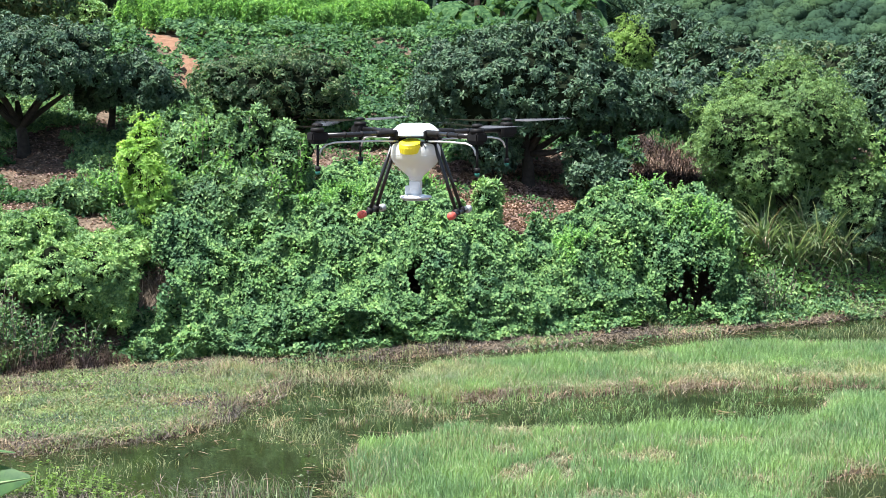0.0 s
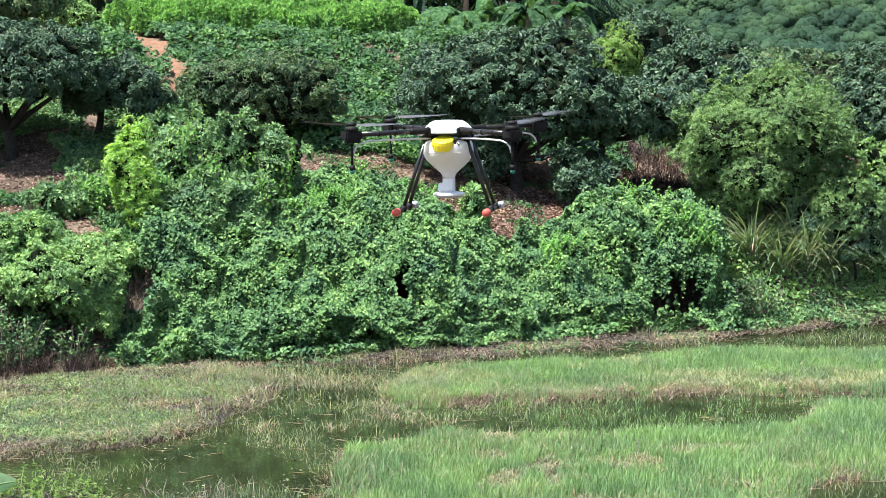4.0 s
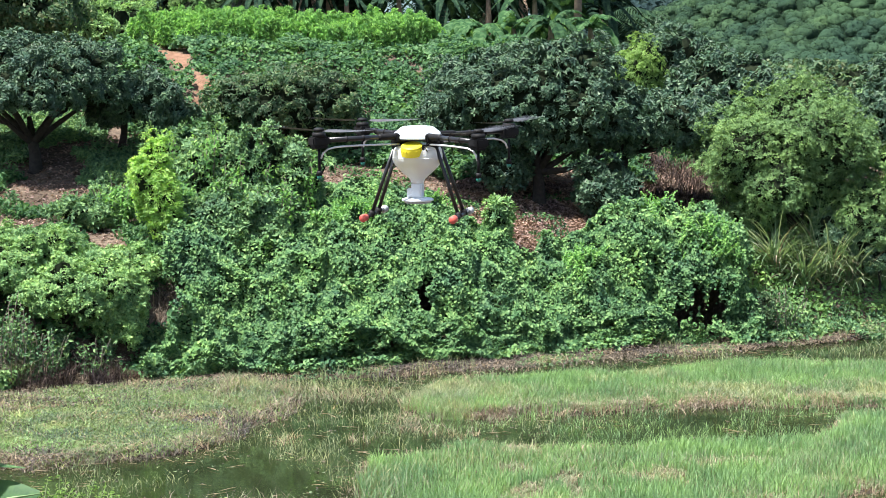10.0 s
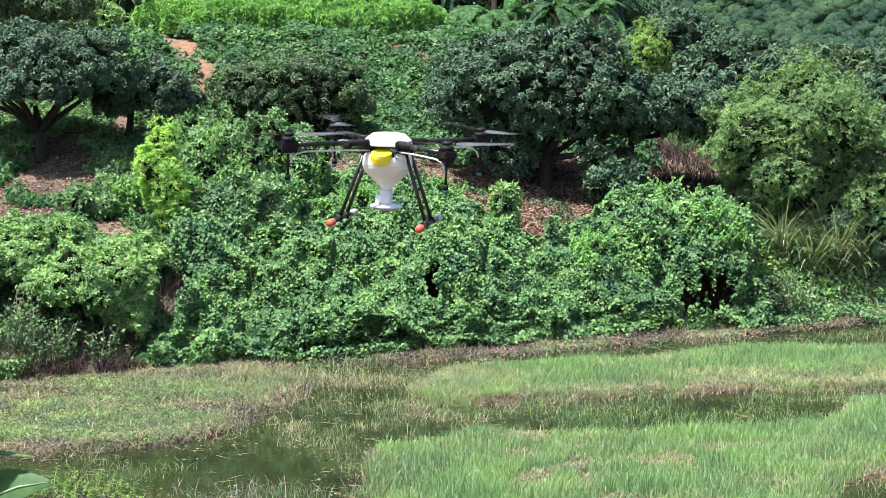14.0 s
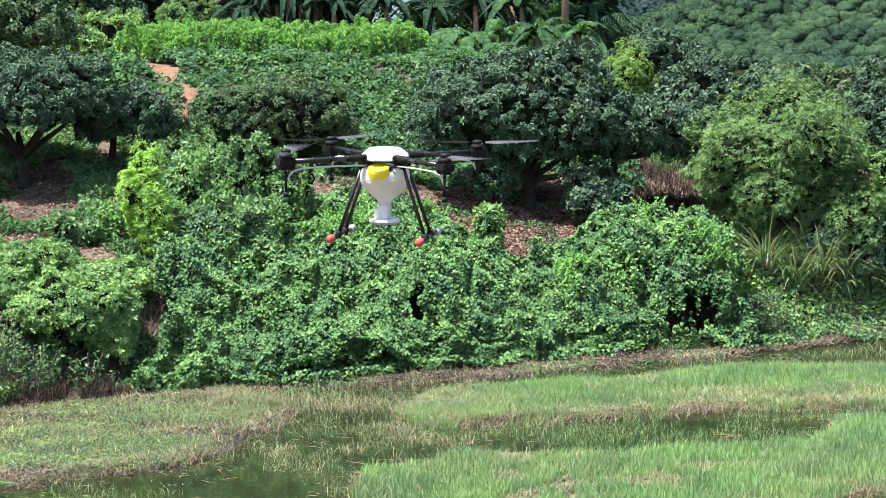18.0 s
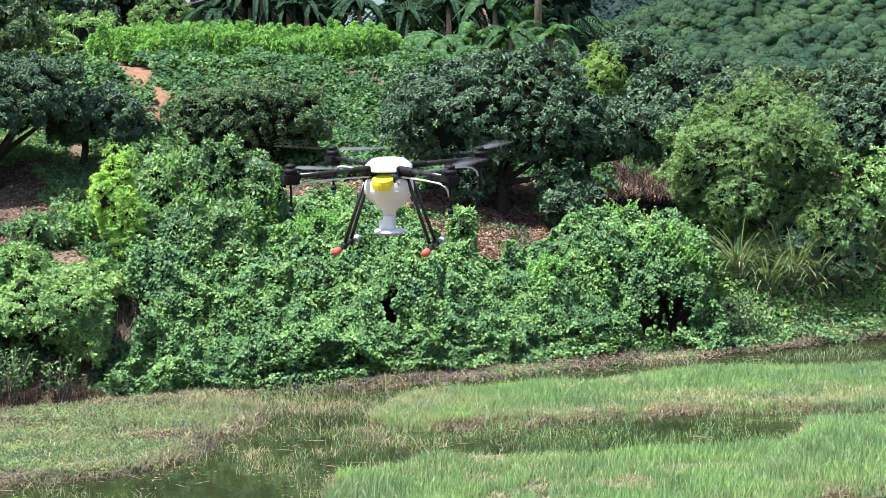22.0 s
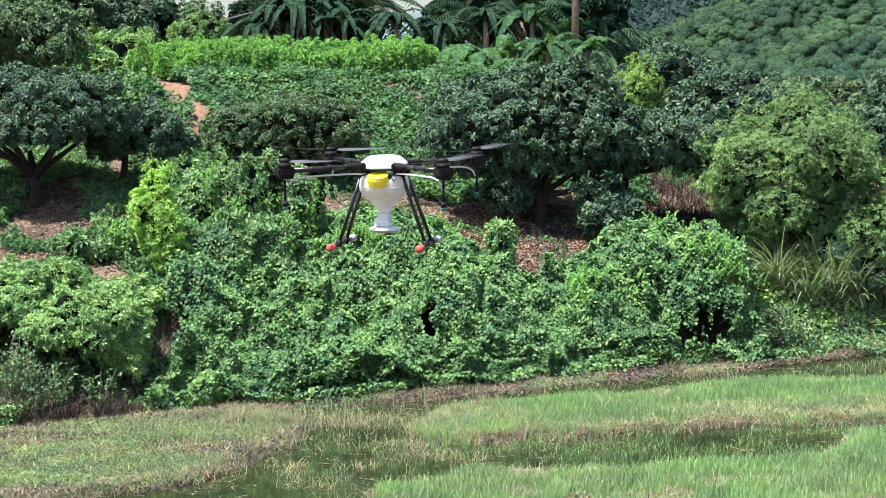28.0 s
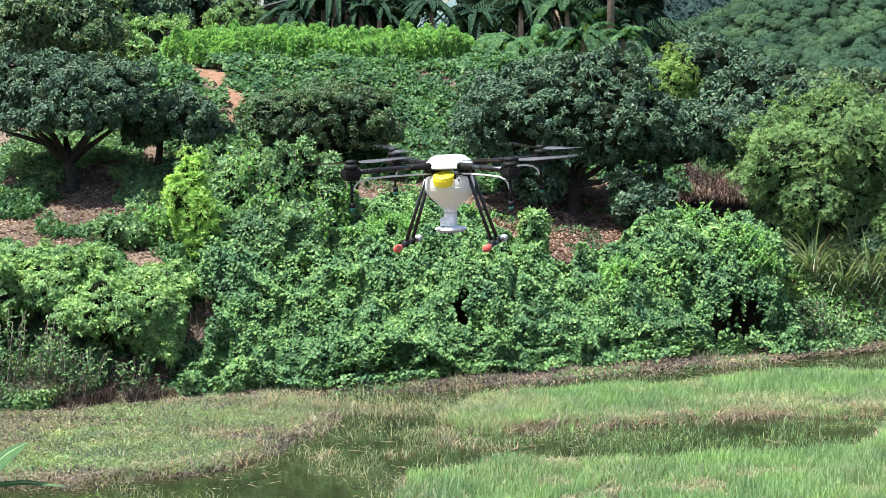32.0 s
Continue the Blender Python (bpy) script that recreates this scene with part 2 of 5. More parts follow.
def sprays(name, rng, pts, nrm, length, count=5, width=0.45, droop=0.25, fold=0.08, material=None):
    """Rosettes of leaves that grow from one point and share one facing; each leaf has its own shade."""
    n = len(pts)
    nrm = unit(nrm)
    t = rng.normal(size=(n, 3))
    t = unit(t - nrm * (t * nrm).sum(1, keepdims=True))
    s = np.cross(nrm, t)
    ln = np.broadcast_to(np.asarray(length, dtype=float), (n,))[:, None]
    v = []
    for j in range(count):
        a = 2 * np.pi * (j + rng.uniform(-0.35, 0.35, (n, 1))) / count
        d, e = t * np.cos(a) + s * np.sin(a), s * np.cos(a) - t * np.sin(a)
        l = ln * rng.uniform(0.6, 1.2, (n, 1))
        dip = droop + rng.normal(size=(n, 1)) * 0.25
        start = pts + d * l * 0.12
        mid = pts + d * l * 0.5 + nrm * l * (fold - dip * 0.2)
        v += [start, mid - e * l * width * 0.5, pts + d * l - nrm * l * dip, mid + e * l * width * 0.5]
    v = np.stack(v, 1).reshape(-1, 3)
    k = np.arange(n * count)[:, None] * 4
    return mesh_from(name, v, np.concatenate([k + np.array([q]) for q in ((0, 2, 1), (0, 3, 2))]), material)


def blades(name, rng, roots, height, width, lean=0.35, material=None, bend=0.5, way=None):
    """Grass: tapered, bent blades of two segments."""
    n = len(roots)
    h = np.broadcast_to(np.asarray(height, dtype=float), (n,))[:, None]
    a = rng.uniform(0, 2 * np.pi, n)
    out = np.stack([np.cos(a), np.sin(a), np.zeros(n)], 1) if way is None else way
    out = out * np.abs(rng.normal(lean, lean * 0.5, (n, 1)))
    b = rng.uniform(0, np.pi, n)
    side = np.stack([np.cos(b), np.sin(b), np.zeros(n)], 1) * width * 0.5
    up = np.array([0, 0, 1.0])
    mid = roots + h * (0.55 * up + out * 0.35)
    tip = roots + h * ((1 - 0.25 * bend) * up + out * (1 + 0.3 * bend))
    v = np.stack([roots - side, roots + side, mid + side * 0.8, mid - side * 0.8, tip], 1).reshape(-1, 3)
    k = np.arange(n)[:, None] * 5
    f = np.concatenate([k + np.array([q]) for q in ((0, 1, 2), (0, 2, 3), (3, 2, 4))])
    return mesh_from(name, v, f, material)


def tube_arrays(points, radii, sides=8, caps=True):
    points = [Vector(p) for p in points]
    v, f = [], []
    for i, p in enumerate(points):
        d = (points[min(i + 1, len(points) - 1)] - points[max(i - 1, 0)]).normalized()
        a = d.orthogonal().normalized() if i == 0 else (a - d * a.dot(d)).normalized()
        b = d.cross(a)
        r = radii[i] if hasattr(radii, "__len__") else radii
        for j in range(sides):
            w = 2 * math.pi * j / sides
            v.append(p + (a * math.cos(w) + b * math.sin(w)) * r)
    for i in range(len(points) - 1):
        for j in range(sides):
            k = (j + 1) % sides
            f.append((i * sides + j, i * sides + k, (i + 1) * sides + k, (i + 1) * sides + j))
    return v, f


def tube_bm(points, radii, sides=10, bm=None):
    bm = bm or bmesh.new()
    v, f = tube_arrays(points, radii, sides)
    vs = [bm.verts.new(p) for p in v]
    for q in f:
        bm.faces.new([vs[i] for i in q])
    bm.faces.new(vs[:sides][::-1])
    bm.faces.new(vs[-sides:])
    return bm


def lathe_bm(profile, sides=40, bm=None, squash=(1, 1)):
    bm = bm or bmesh.new()
    rings = []
    for r, z in profile:
        if r < 1e-6:
            rings.append([bm.verts.new((0, 0, z))])
        else:
            rings.append([bm.verts.new((r * squash[0] * math.cos(2 * math.pi * j / sides), r * squash[1] * math.sin(2 * math.pi * j / sides), z)) for j in range(sides)])
    for lo, hi in zip(rings, rings[1:]):
        for j in range(sides):
            k = (j + 1) % sides
            if len(lo) == 1:
                bm.faces.new((lo[0], hi[k], hi[j]))
            elif len(hi) == 1:
                bm.faces.new((lo[j], lo[k], hi[0]))
            else:
                bm.faces.new((lo[j], lo[k], hi[k], hi[j]))
    bmesh.ops.recalc_face_normals(bm, faces=bm.faces)
    return bm


def box_bm(sx, sy, sz, at=(0, 0, 0), bevel=0.0, bm=None):
    bm = bm or bmesh.new()
    got = bmesh.ops.create_cube(bm, size=1.0, matrix=Matrix.Translation(at) @ Matrix.Diagonal((sx, sy, sz, 1)))
    if bevel:
        edges = list({e for v in got["verts"] for e in v.link_edges})
        bmesh.ops.bevel(bm, geom=edges, offset=bevel, segments=2, affect="EDGES")
    return bm


def fnoise(x, y, scale, seed=0.0):
    """Smooth value noise on a lattice, about -1 to 1, for arrays."""
    def lattice(i, j):
        h = np.sin(i * 127.1 + j * 311.7 + seed * 74.7) * 43758.5453
        return (h - np.floor(h)) * 2 - 1
    x, y = np.asarray(x) * scale, np.asarray(y) * scale
    i, j = np.floor(x), np.floor(y)
    u, v = x - i, y - j
    u, v = u * u * (3 - 2 * u), v * v * (3 - 2 * v)
    return (lattice(i, j) * (1 - u) + lattice(i + 1, j) * u) * (1 - v) + (lattice(i, j + 1) * (1 - u) + lattice(i + 1, j + 1) * u) * v


def smooth(a, b, x):
    t = np.clip((np.asarray(x) - a) / (b - a), 0, 1)
    return t * t * (3 - 2 * t)


# ---- plan of the ground: pond, bank, orchard terrace, slope, far hill ----
SPIT = ((-16, 31.9), (-8.8, 32.5), (-6.3, 33.4), (-4.2, 33.6), (-2.9, 32.6), (-3.0, 30.9), (-3.86, 28.7), (-4.4, 27.4), (-5.7, 26.85), (-6.7, 26.3), (-16, 25.5))
BAND = ((-0.98, 31.2), (-0.27, 33.4), (1.3, 34), (3.6, 34.6), (6.2, 36.2), (7.85, 35.9), (13, 36.5), (13, 31.7), (6.9, 31.6), (4.9, 31.6), (3.2, 30.9), (1.16, 30.6), (-0.64, 30.2))
NEAR = ((-1.38, 26.3), (-0.6, 27.4), (0.3, 27.9), (2.07, 27.7), (4.0, 28.2), (6.2, 28.3), (7.2, 30.6), (12, 31.0), (12, 25.4), (6.3, 25.1), (5.2, 24.3), (4.6, 22.2), (-1.3, 22.2), (-1.6, 25.1))


def inset(poly, x, y):
    """How far the points lie inside the outline; negative outside."""
    x, y = np.asarray(x, dtype=float), np.asarray(y, dtype=float)
    best, odd = np.full(x.shape, 1e9), np.zeros(x.shape, dtype=bool)
    for (x0, y0), (x1, y1) in zip(poly, poly[1:] + poly[:1]):
        dx, dy = x1 - x0, y1 - y0
        t = np.clip(((x - x0) * dx + (y - y0) * dy) / (dx * dx + dy * dy), 0, 1)
        best = np.minimum(best, np.hypot(x - x0 - t * dx, y - y0 - t * dy))
        if dy:
            odd ^= ((y0 > y) != (y1 > y)) & (x < x0 + (y - y0) * dx / dy)
    return np.where(odd, best, -best)


def foot(x):
    return np.interp(x, (-60, -8.5, -6.2, -4.4, 0.2, 4.7, 8, 10.5, 60), (27, 32.7, 33.7, 34.6, 36.2, 38.4, 39.2, 40.3, 50))


HOLLOWS = ((-0.71, 1.1, 0.24, 0.55, 1.3), (5.6, 0.3, 0.5, 0.4, 1.9), (-1.2, 0.3, 0.2, 0.2, 0.5))


def ground_z(x, y, hollows=True):
    x, y = np.asarray(x, dtype=float), np.asarray(y, dtype=float)
    q = y - foot(x)
    if hollows:
        for hx, hq, rx, rq, deep in HOLLOWS:
            q = q - deep * np.exp(-((x - hx) / rx) ** 4 - np.maximum(np.abs(q - hq - deep * 0.4) / (rq + deep * 0.5), 0) ** 4)
    bank = np.interp(q + (0.35 * fnoise(x, y, 0.55, 7) - 0.75 * smooth(5.5, 7.5, x)) * smooth(0.1, -0.4, q), (-1.7, -1.0, 0, 0.5, 1.4, 2.4, 3.6, 6, 9, 13, 17, 20, 30), (-0.3, 0.0, 0.06, 0.22, 1.2, 2.1, 2.45, 2.9, 3.7, 4.9, 6.7, 7.0, 7.2))
    low = smooth(4.5, 9, x) * smooth(3, 9, q)
    bank = bank * (1 - low) + np.minimum(bank, 2.8) * low
    bank = bank + (0.12 * fnoise(x, y, 0.7, 1) + 0.06 * fnoise(x, y, 2.1, 2)) * smooth(0.3, 1.5, q)
    near = np.interp(y, (-400, 2, 8, 16, 20, 22), (4.8, 4.8, 3.6, 0.8, 0.0, -0.3))
    isle = np.maximum.reduce([inset(p, x, y) for p in (SPIT, BAND, NEAR)]) + 0.25 * fnoise(x, y, 1.4, 3)
    pond = -0.3 + 0.34 * smooth(-0.5, 0.25, isle) + 0.03 * fnoise(x, y, 3.0, 4) * smooth(-0.2, 0.2, isle)
    z = np.where(y < 22, near, np.where(q < -1.9, pond, np.maximum(bank + 0.035 * fnoise(x, y, 2.3, 11) * (q < 0.3), np.where(q < 0, pond, -9))))
    side = x / np.maximum(y, 60)
    hill = 600 * smooth(280, 620, y) * np.interp(side, (0.0, 0.07, 0.10, 0.139, 0.182, 0.26, 0.5), (0, 0.003, 0.026, 0.040, 0.057, 0.09, 0.13))
    hill = hill + 4.0 * fnoise(x, y, 0.022, 5) * smooth(290, 400, y) * smooth(0.05, 0.1, side)
    far = 150 * smooth(750, 1500, y) * smooth(10, 200, x) + 12 * fnoise(x, y, 0.004, 6) * smooth(750, 1200, y)
    return z + hill + far


def axis(*spans):
    return np.unique(np.round(np.concatenate([np.arange(a, b, s) for a, b, s in spans]), 3))


def path_gap(x, y):
    """Distance from the worn clay path up the slope; negative on it."""
    mid = np.interp(y, (44, 46.2, 47.7, 48.6, 49.6, 50.6, 51.6, 52.4, 53.6), (-7.2, -7.2, -7.15, -7.2, -8.1, -8.6, -8.95, -9.4, -9.6))
    wide = np.interp(y, (44, 46.2, 47.7, 48.4, 48.9, 49.5, 50.4, 51.4, 52.3, 53.6), (0.06, 0.1, 0.12, 0.36, 0.12, 0.3, 0.72, 0.62, 0.15, 0.0))
    return np.abs(x - mid) - wide + 0.22 * fnoise(x, y, 1.5, 50)


def make_ground():
    xs = axis((-3000, -300, 300), (-300, -60, 20), (-60, -16, 3), (-16, 16, 0.22), (16, 60, 3), (60, 300, 20), (300, 3001, 300))
    ys = axis((-400, 0, 50), (0, 22, 1.5), (22, 54, 0.22), (54, 64, 0.5), (64, 120, 4), (120, 700, 14), (700, 1700, 50), (1700, 3001, 300))
    gx, gy = np.meshgrid(xs, ys)
    v = np.stack([gx.ravel(), gy.ravel(), ground_z(gx, gy).ravel()], 1)
    i = np.arange(len(ys) - 1)[:, None] * len(xs) + np.arange(len(xs) - 1)[None]
    f = np.stack([i, i + 1, i + 1 + len(xs), i + len(xs)], -1).reshape(-1, 4)
    me = mesh_from("ground", v, f, SOIL, True)
    worn = smooth(0.12, -0.1, path_gap(v[:, 0], v[:, 1])) * (v[:, 1] > 46) * (v[:, 1] < 53.5)
    me.attributes.new("clay", "FLOAT", "POINT").data.foreach_set("value", worn.astype(np.float32))
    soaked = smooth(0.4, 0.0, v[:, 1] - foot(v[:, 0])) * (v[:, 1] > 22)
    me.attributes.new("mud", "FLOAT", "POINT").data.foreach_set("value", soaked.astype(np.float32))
    ob = put("ground", me)
    tagged(ob, "brown bare soil of bank, orchard terrace and hills", "ground", kind="structure")
    w = mesh_from("water", [(-120, 17, 0), (120, 17, 0), (120, 62, 0), (-120, 62, 0)], [(0, 1, 2, 3)], WATER)
    tagged(put("water", w), "still dark green pond water", "water", kind="structure")


make_ground()


# ---- plants ----
def lobe_of(lobes, d):
    return np.exp((np.max(d @ lobes.T, axis=-1) - 1) / 0.09)


def clump_crown(rng, centre, radii, clumps, per, clump_r, size, width, material, low=-0.75, hang=-0.3, plumes=0):
    """A crown of leafy tufts on lobes of an uneven shell round a near-black core that paints inner shade. Gives the
    leaves, the core and the tufts.
    """
    centre, radii = np.asarray(centre, dtype=float), np.asarray(radii, dtype=float)
    lobes = unit(rng.normal(size=(plumes or 15, 3)) * np.array([1, 1, 0.8]) + np.array([0, 0, 0.25]))
    dip, rise = (0.60, 0.50) if plumes else (0.75, 0.33)
    total = clumps * per
    tufts = max(24, int(total / 34))
    d = unit(rng.normal(size=(tufts * 4, 3)))
    d = d[(d[:, 2] > low) & (rng.uniform(size=len(d)) < 0.6 + 0.4 * lobe_of(lobes, d))][:tufts]
    tufts = len(d)
    k = rng.uniform(0.72, 1.0, tufts) * (dip + rise * lobe_of(lobes, d)) * (1 + 0.05 * rng.normal(size=tufts))
    core = centre + d * radii * k[:, None]
    face = unit(d * 0.7 + np.array([0, -0.1, 0.55]) + rng.normal(size=(tufts, 3)) * 0.25)
    tr = clump_r * 0.55 * rng.uniform(0.6, 1.4, tufts)
    which = np.repeat(np.arange(tufts), 9)
    n = len(which)
    way = unit(rng.normal(size=(n, 3)) * 0.7 + face[which])
    pts = core[which] + way * (tr[which] * rng.uniform(0.75, 1.0, n))[:, None]
    nrm = way + rng.normal(size=(n, 3)) * 0.15 + np.array([0, 0, 0.15])
    crown = sprays("crown", rng, pts, nrm, size * rng.uniform(0.7, 1.2, n), 5, width, -0.25 if hang > 0.2 else 0.3, 0.1, material)
    # Added core shell, coloured near-black so gaps between tufts read as shade.
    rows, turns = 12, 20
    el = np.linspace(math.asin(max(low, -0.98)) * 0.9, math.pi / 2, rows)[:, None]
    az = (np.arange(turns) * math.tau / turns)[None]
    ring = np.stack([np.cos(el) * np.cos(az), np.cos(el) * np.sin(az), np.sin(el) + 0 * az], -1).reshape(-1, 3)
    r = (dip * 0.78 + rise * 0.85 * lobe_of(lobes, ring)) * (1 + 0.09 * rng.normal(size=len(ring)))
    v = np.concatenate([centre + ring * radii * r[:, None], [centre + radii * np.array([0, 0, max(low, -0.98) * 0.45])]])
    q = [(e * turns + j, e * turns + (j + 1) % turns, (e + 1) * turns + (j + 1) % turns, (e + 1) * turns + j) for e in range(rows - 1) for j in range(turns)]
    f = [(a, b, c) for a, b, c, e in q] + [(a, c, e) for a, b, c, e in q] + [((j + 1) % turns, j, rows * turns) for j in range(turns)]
    return crown, mesh_from("inner_shade", v, f, GAP_SHADE), core


def tree(seed, at, label, category, crown_at, radii, clumps, per, clump_r, size, width, material, trunk_r=0.16, bark=None, fork=0.35, limbs=6, name="orchard_tree", group="", low=-0.75, hang=-0.15, plumes=0):
    """A tapered trunk that forks low, limbs that reach into the crown, and a leafy crown. crown_at is relative to the foot."""
    rng = np.random.default_rng(seed)
    at = (at[0], at[1], float(ground_z(at[0], at[1])) - 0.06)
    t = thing(name, at, label, category, group)
    bark = bark or BARK
    top = np.array(crown_at, dtype=float)
    split = top * np.array([0.25, 0.25, 0]) + np.array([0, 0, max(0.25, (top[2] - radii[2]) * 1.0 + fork)])
    part("trunk", tube_bm([(0, 0, 0), tuple(split * 0.12 + (0.02, 0, 0)), tuple(split * 0.6 + (0.03, 0.02, 0)), tuple(split), tuple(split * 0.5 + top * 0.5)],
                          [trunk_r * 1.35, trunk_r * 1.05, trunk_r * 0.9, trunk_r * 0.8, trunk_r * 0.35]), bark, t)
    me, inner, c = clump_crown(rng, top, radii, clumps, per, clump_r, size, width, material, low, hang, plumes)
    put("crown", me, t)
    put("inner_shade", inner, t, "near-black core that paints the shade inside the crown")
    for g in c[rng.choice(len(c), limbs, replace=False)]:
        m1 = split * 0.7 + g * 0.3 + rng.normal(size=3) * 0.12
        m2 = split * 0.3 + g * 0.7 + rng.normal(size=3) * 0.12 + (0, 0, 0.1)
        part("limb", tube_bm([tuple(split * 0.95), tuple(m1), tuple(m2), tuple(g)], [trunk_r * 0.6, trunk_r * 0.45, trunk_r * 0.28, trunk_r * 0.12], 7), bark, t)
    return t


DARK = "dark green orchard tree with glossy leaves on brown soil"
GROUP = "orchard trees on the terrace"
tree(11, (2.15, 43.0), "large " + DARK, "tree", (-0.1, 0.2, 2.5), (3.0, 1.95, 1.95), 560, 75, 0.33, 0.135, 0.46, LONGAN, 0.17, limbs=8, group=GROUP, low=-0.8)
tree(12, (4.15, 43.6), "low spreading " + DARK, "tree", (1.1, 0.1, 2.15), (1.95, 1.6, 0.95), 190, 75, 0.31, 0.135, 0.46, LONGAN, 0.12, group=GROUP)
tree(13, (-10.4, 42.0), DARK + ", forked trunk", "tree", (-0.2, 0, 2.05), (2.6, 2.3, 1.6), 380, 75, 0.33, 0.135, 0.46, LONGAN, 0.16, limbs=9, group=GROUP, low=-0.35)
tree(19, (-8.6, 43.6), "low spreading " + DARK, "tree", (0.6, -0.4, 1.3), (1.4, 1.1, 0.8), 130, 75, 0.31, 0.135, 0.46, LONGAN, 0.1, group=GROUP)
tree(14, (-4.6, 45.0), "small olive green tree with browning leaves", "tree", (0.2, 0, 1.2), (2.4, 1.5, 1.05), 180, 90, 0.30, 0.115, 0.46, OLIVE, 0.09, group=GROUP)
tree(15, (8.4, 42.0), "bright light green bushy tree at the pond bank", "tree", (-0.1, 0, 1.92), (2.25, 1.7, 1.95), 600, 130, 0.28, 0.075, 0.38, FEATHER, 0.12, limbs=8, name="bank_tree", low=-0.95, hang=0.4, plumes=22)
tree(16, (12.6, 45.0), DARK, "tree", (0.0, 0, 2.4), (2.6, 2.2, 1.9), 240, 130, 0.36, 0.13, 0.52, LONGAN, 0.15, group=GROUP)
tree(17, (-13.2, 51.5), DARK, "tree", (0.0, 0, 1.2), (2.2, 2.0, 1.1), 100, 120, 0.5, 0.2, 0.45, OLIVE, 0.15, group=GROUP)
tree(18, (5.6, 51.5), "small yellow-green tree among the dark orchard trees", "tree", (0.0, 0, 1.5), (0.8, 0.6, 1.5), 95, 190, 0.26, 0.075, 0.38, PALE_LIME, 0.05, limbs=10, name="young_tree", hang=0.5, plumes=18)


def orchard_rows():
    """Rows of like trees on the low ground and up the foot of the far hill."""
    rng = np.random.default_rng(5)
    kinds = [tree(30 + k, (8 + 4.5 * k, 52 + 2 * k), "dark olive orchard tree in a row", "tree", (0, 0, 2.3), (2.4, 2.2, 1.6), 180, 60, 0.42, 0.2, 0.46,
                  (LONGAN, OLIVE, LONGAN)[k], 0.13, limbs=4, group="orchard rows on the low ground") for k in range(3)]
    n = 3
    for row in range(5):
        y = 56 + row * 6.5
        for k in range(9):
            x = 7 + k * 4.3 + rng.uniform(-0.8, 0.8) + row * 0.8
            yy = y + rng.uniform(-1, 1)
            if abs(x - 8) < 2 and yy < 54 or x > y * 0.31 + 2:
                continue
            z = float(ground_z(x, yy)) - 0.05
            m = pose(x, yy, z, 0, 0, rng.uniform(0, 360))
            copy_thing(kinds[n % 3], m)
            n += 1


orchard_rows()


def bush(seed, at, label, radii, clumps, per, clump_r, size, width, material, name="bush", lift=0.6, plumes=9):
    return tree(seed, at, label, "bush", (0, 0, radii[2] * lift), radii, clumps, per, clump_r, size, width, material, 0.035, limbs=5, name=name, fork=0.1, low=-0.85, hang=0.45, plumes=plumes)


bush(51, (-6.5, 36.9), "lime green young shrub with upright shoots", (0.58, 0.5, 1.3), 80, 190, 0.24, 0.08, 0.42, LIME, lift=1.02, plumes=14)
for k, (x, y, rx, rz) in enumerate(((-5.6, 39.2, 0.9, 1.35), (-4.6, 39.0, 0.9, 1.55), (-3.6, 39.2, 0.8, 1.35), (-6.6, 40.4, 0.9, 0.9), (-4.2, 37.9, 0.8, 0.8), (-5.2, 37.4, 0.8, 0.8), (-8.2, 38.2, 0.9, 0.5))):
    bush(52 + k, (x, y), "leafy green shrub with fresh light shoots", (rx, 0.75, rz), 80, 95, 0.27, 0.12, 0.42, SHRUB, lift=0.75)
for k, (x, y, rx, rz, lift) in enumerate(((-8.0, 34.1, 1.0, 0.75, 1.3), (-7.2, 34.2, 0.85, 0.8, 1.15), (-6.75, 34.4, 0.6, 0.75, 0.9), (-9.0, 34.2, 0.9, 0.7, 1.4), (-10.4, 34.0, 1.1, 0.9, 1.2), (-7.5, 35.2, 1.0, 0.6, 0.7), (-8.7, 35.1, 1.0, 0.6, 0.7), (-6.9, 35.6, 0.7, 0.45, 0.62), (-9.9, 35.5, 1.1, 0.6, 0.62))):
    bush(62 + k, (x, y), "dense fine-leaved light green bush at the water", (rx, 0.9, rz), 130, 110, 0.22, 0.075, 0.48, LIGHT_BUSH, lift=lift)
bush(72, (10.7, 42.4), "light green bush beside the bank tree", (1.0, 0.8, 1.2), 70, 140, 0.32, 0.13, 0.45, SHRUB, lift=0.7)
bush(73, (12.2, 43.2), "light green bush beside the bank tree", (1.2, 0.9, 1.1), 70, 140, 0.32, 0.13, 0.45, FEATHER, lift=0.7)
bush(81, (1.25, 42.5), "low dark leafy branch growth beside the trunk", (0.75, 0.5, 0.7), 40, 90, 0.26, 0.13, 0.46, LONGAN, lift=1.3)
bush(74, (3.75, 42.0), "low dark leafy branch growth beside the trunk", (1.1, 0.6, 0.9), 60, 100, 0.26, 0.13, 0.46, LONGAN, lift=0.75)
bush(75, (7.6, 42.0), "green shrub beside the bank tree", (0.85, 0.6, 0.9), 60, 110, 0.26, 0.085, 0.4, FEATHER, lift=0.9)
bush(76, (10.45, 41.35), "grey-green upright shrub behind the reeds", (0.95, 0.6, 0.85), 70, 110, 0.24, 0.10, 0.36, SAGE, lift=1.5)
bush(79, (9.45, 41.3), "grey-green upright shrub behind the reeds", (0.8, 0.45, 0.7), 60, 110, 0.24, 0.10, 0.36, SAGE, lift=1.5)
bush(80, (10.0, 41.2), "light green bush among the reeds", (1.05, 0.55, 0.95), 90, 120, 0.24, 0.085, 0.4, FEATHER, lift=1.95, plumes=14)
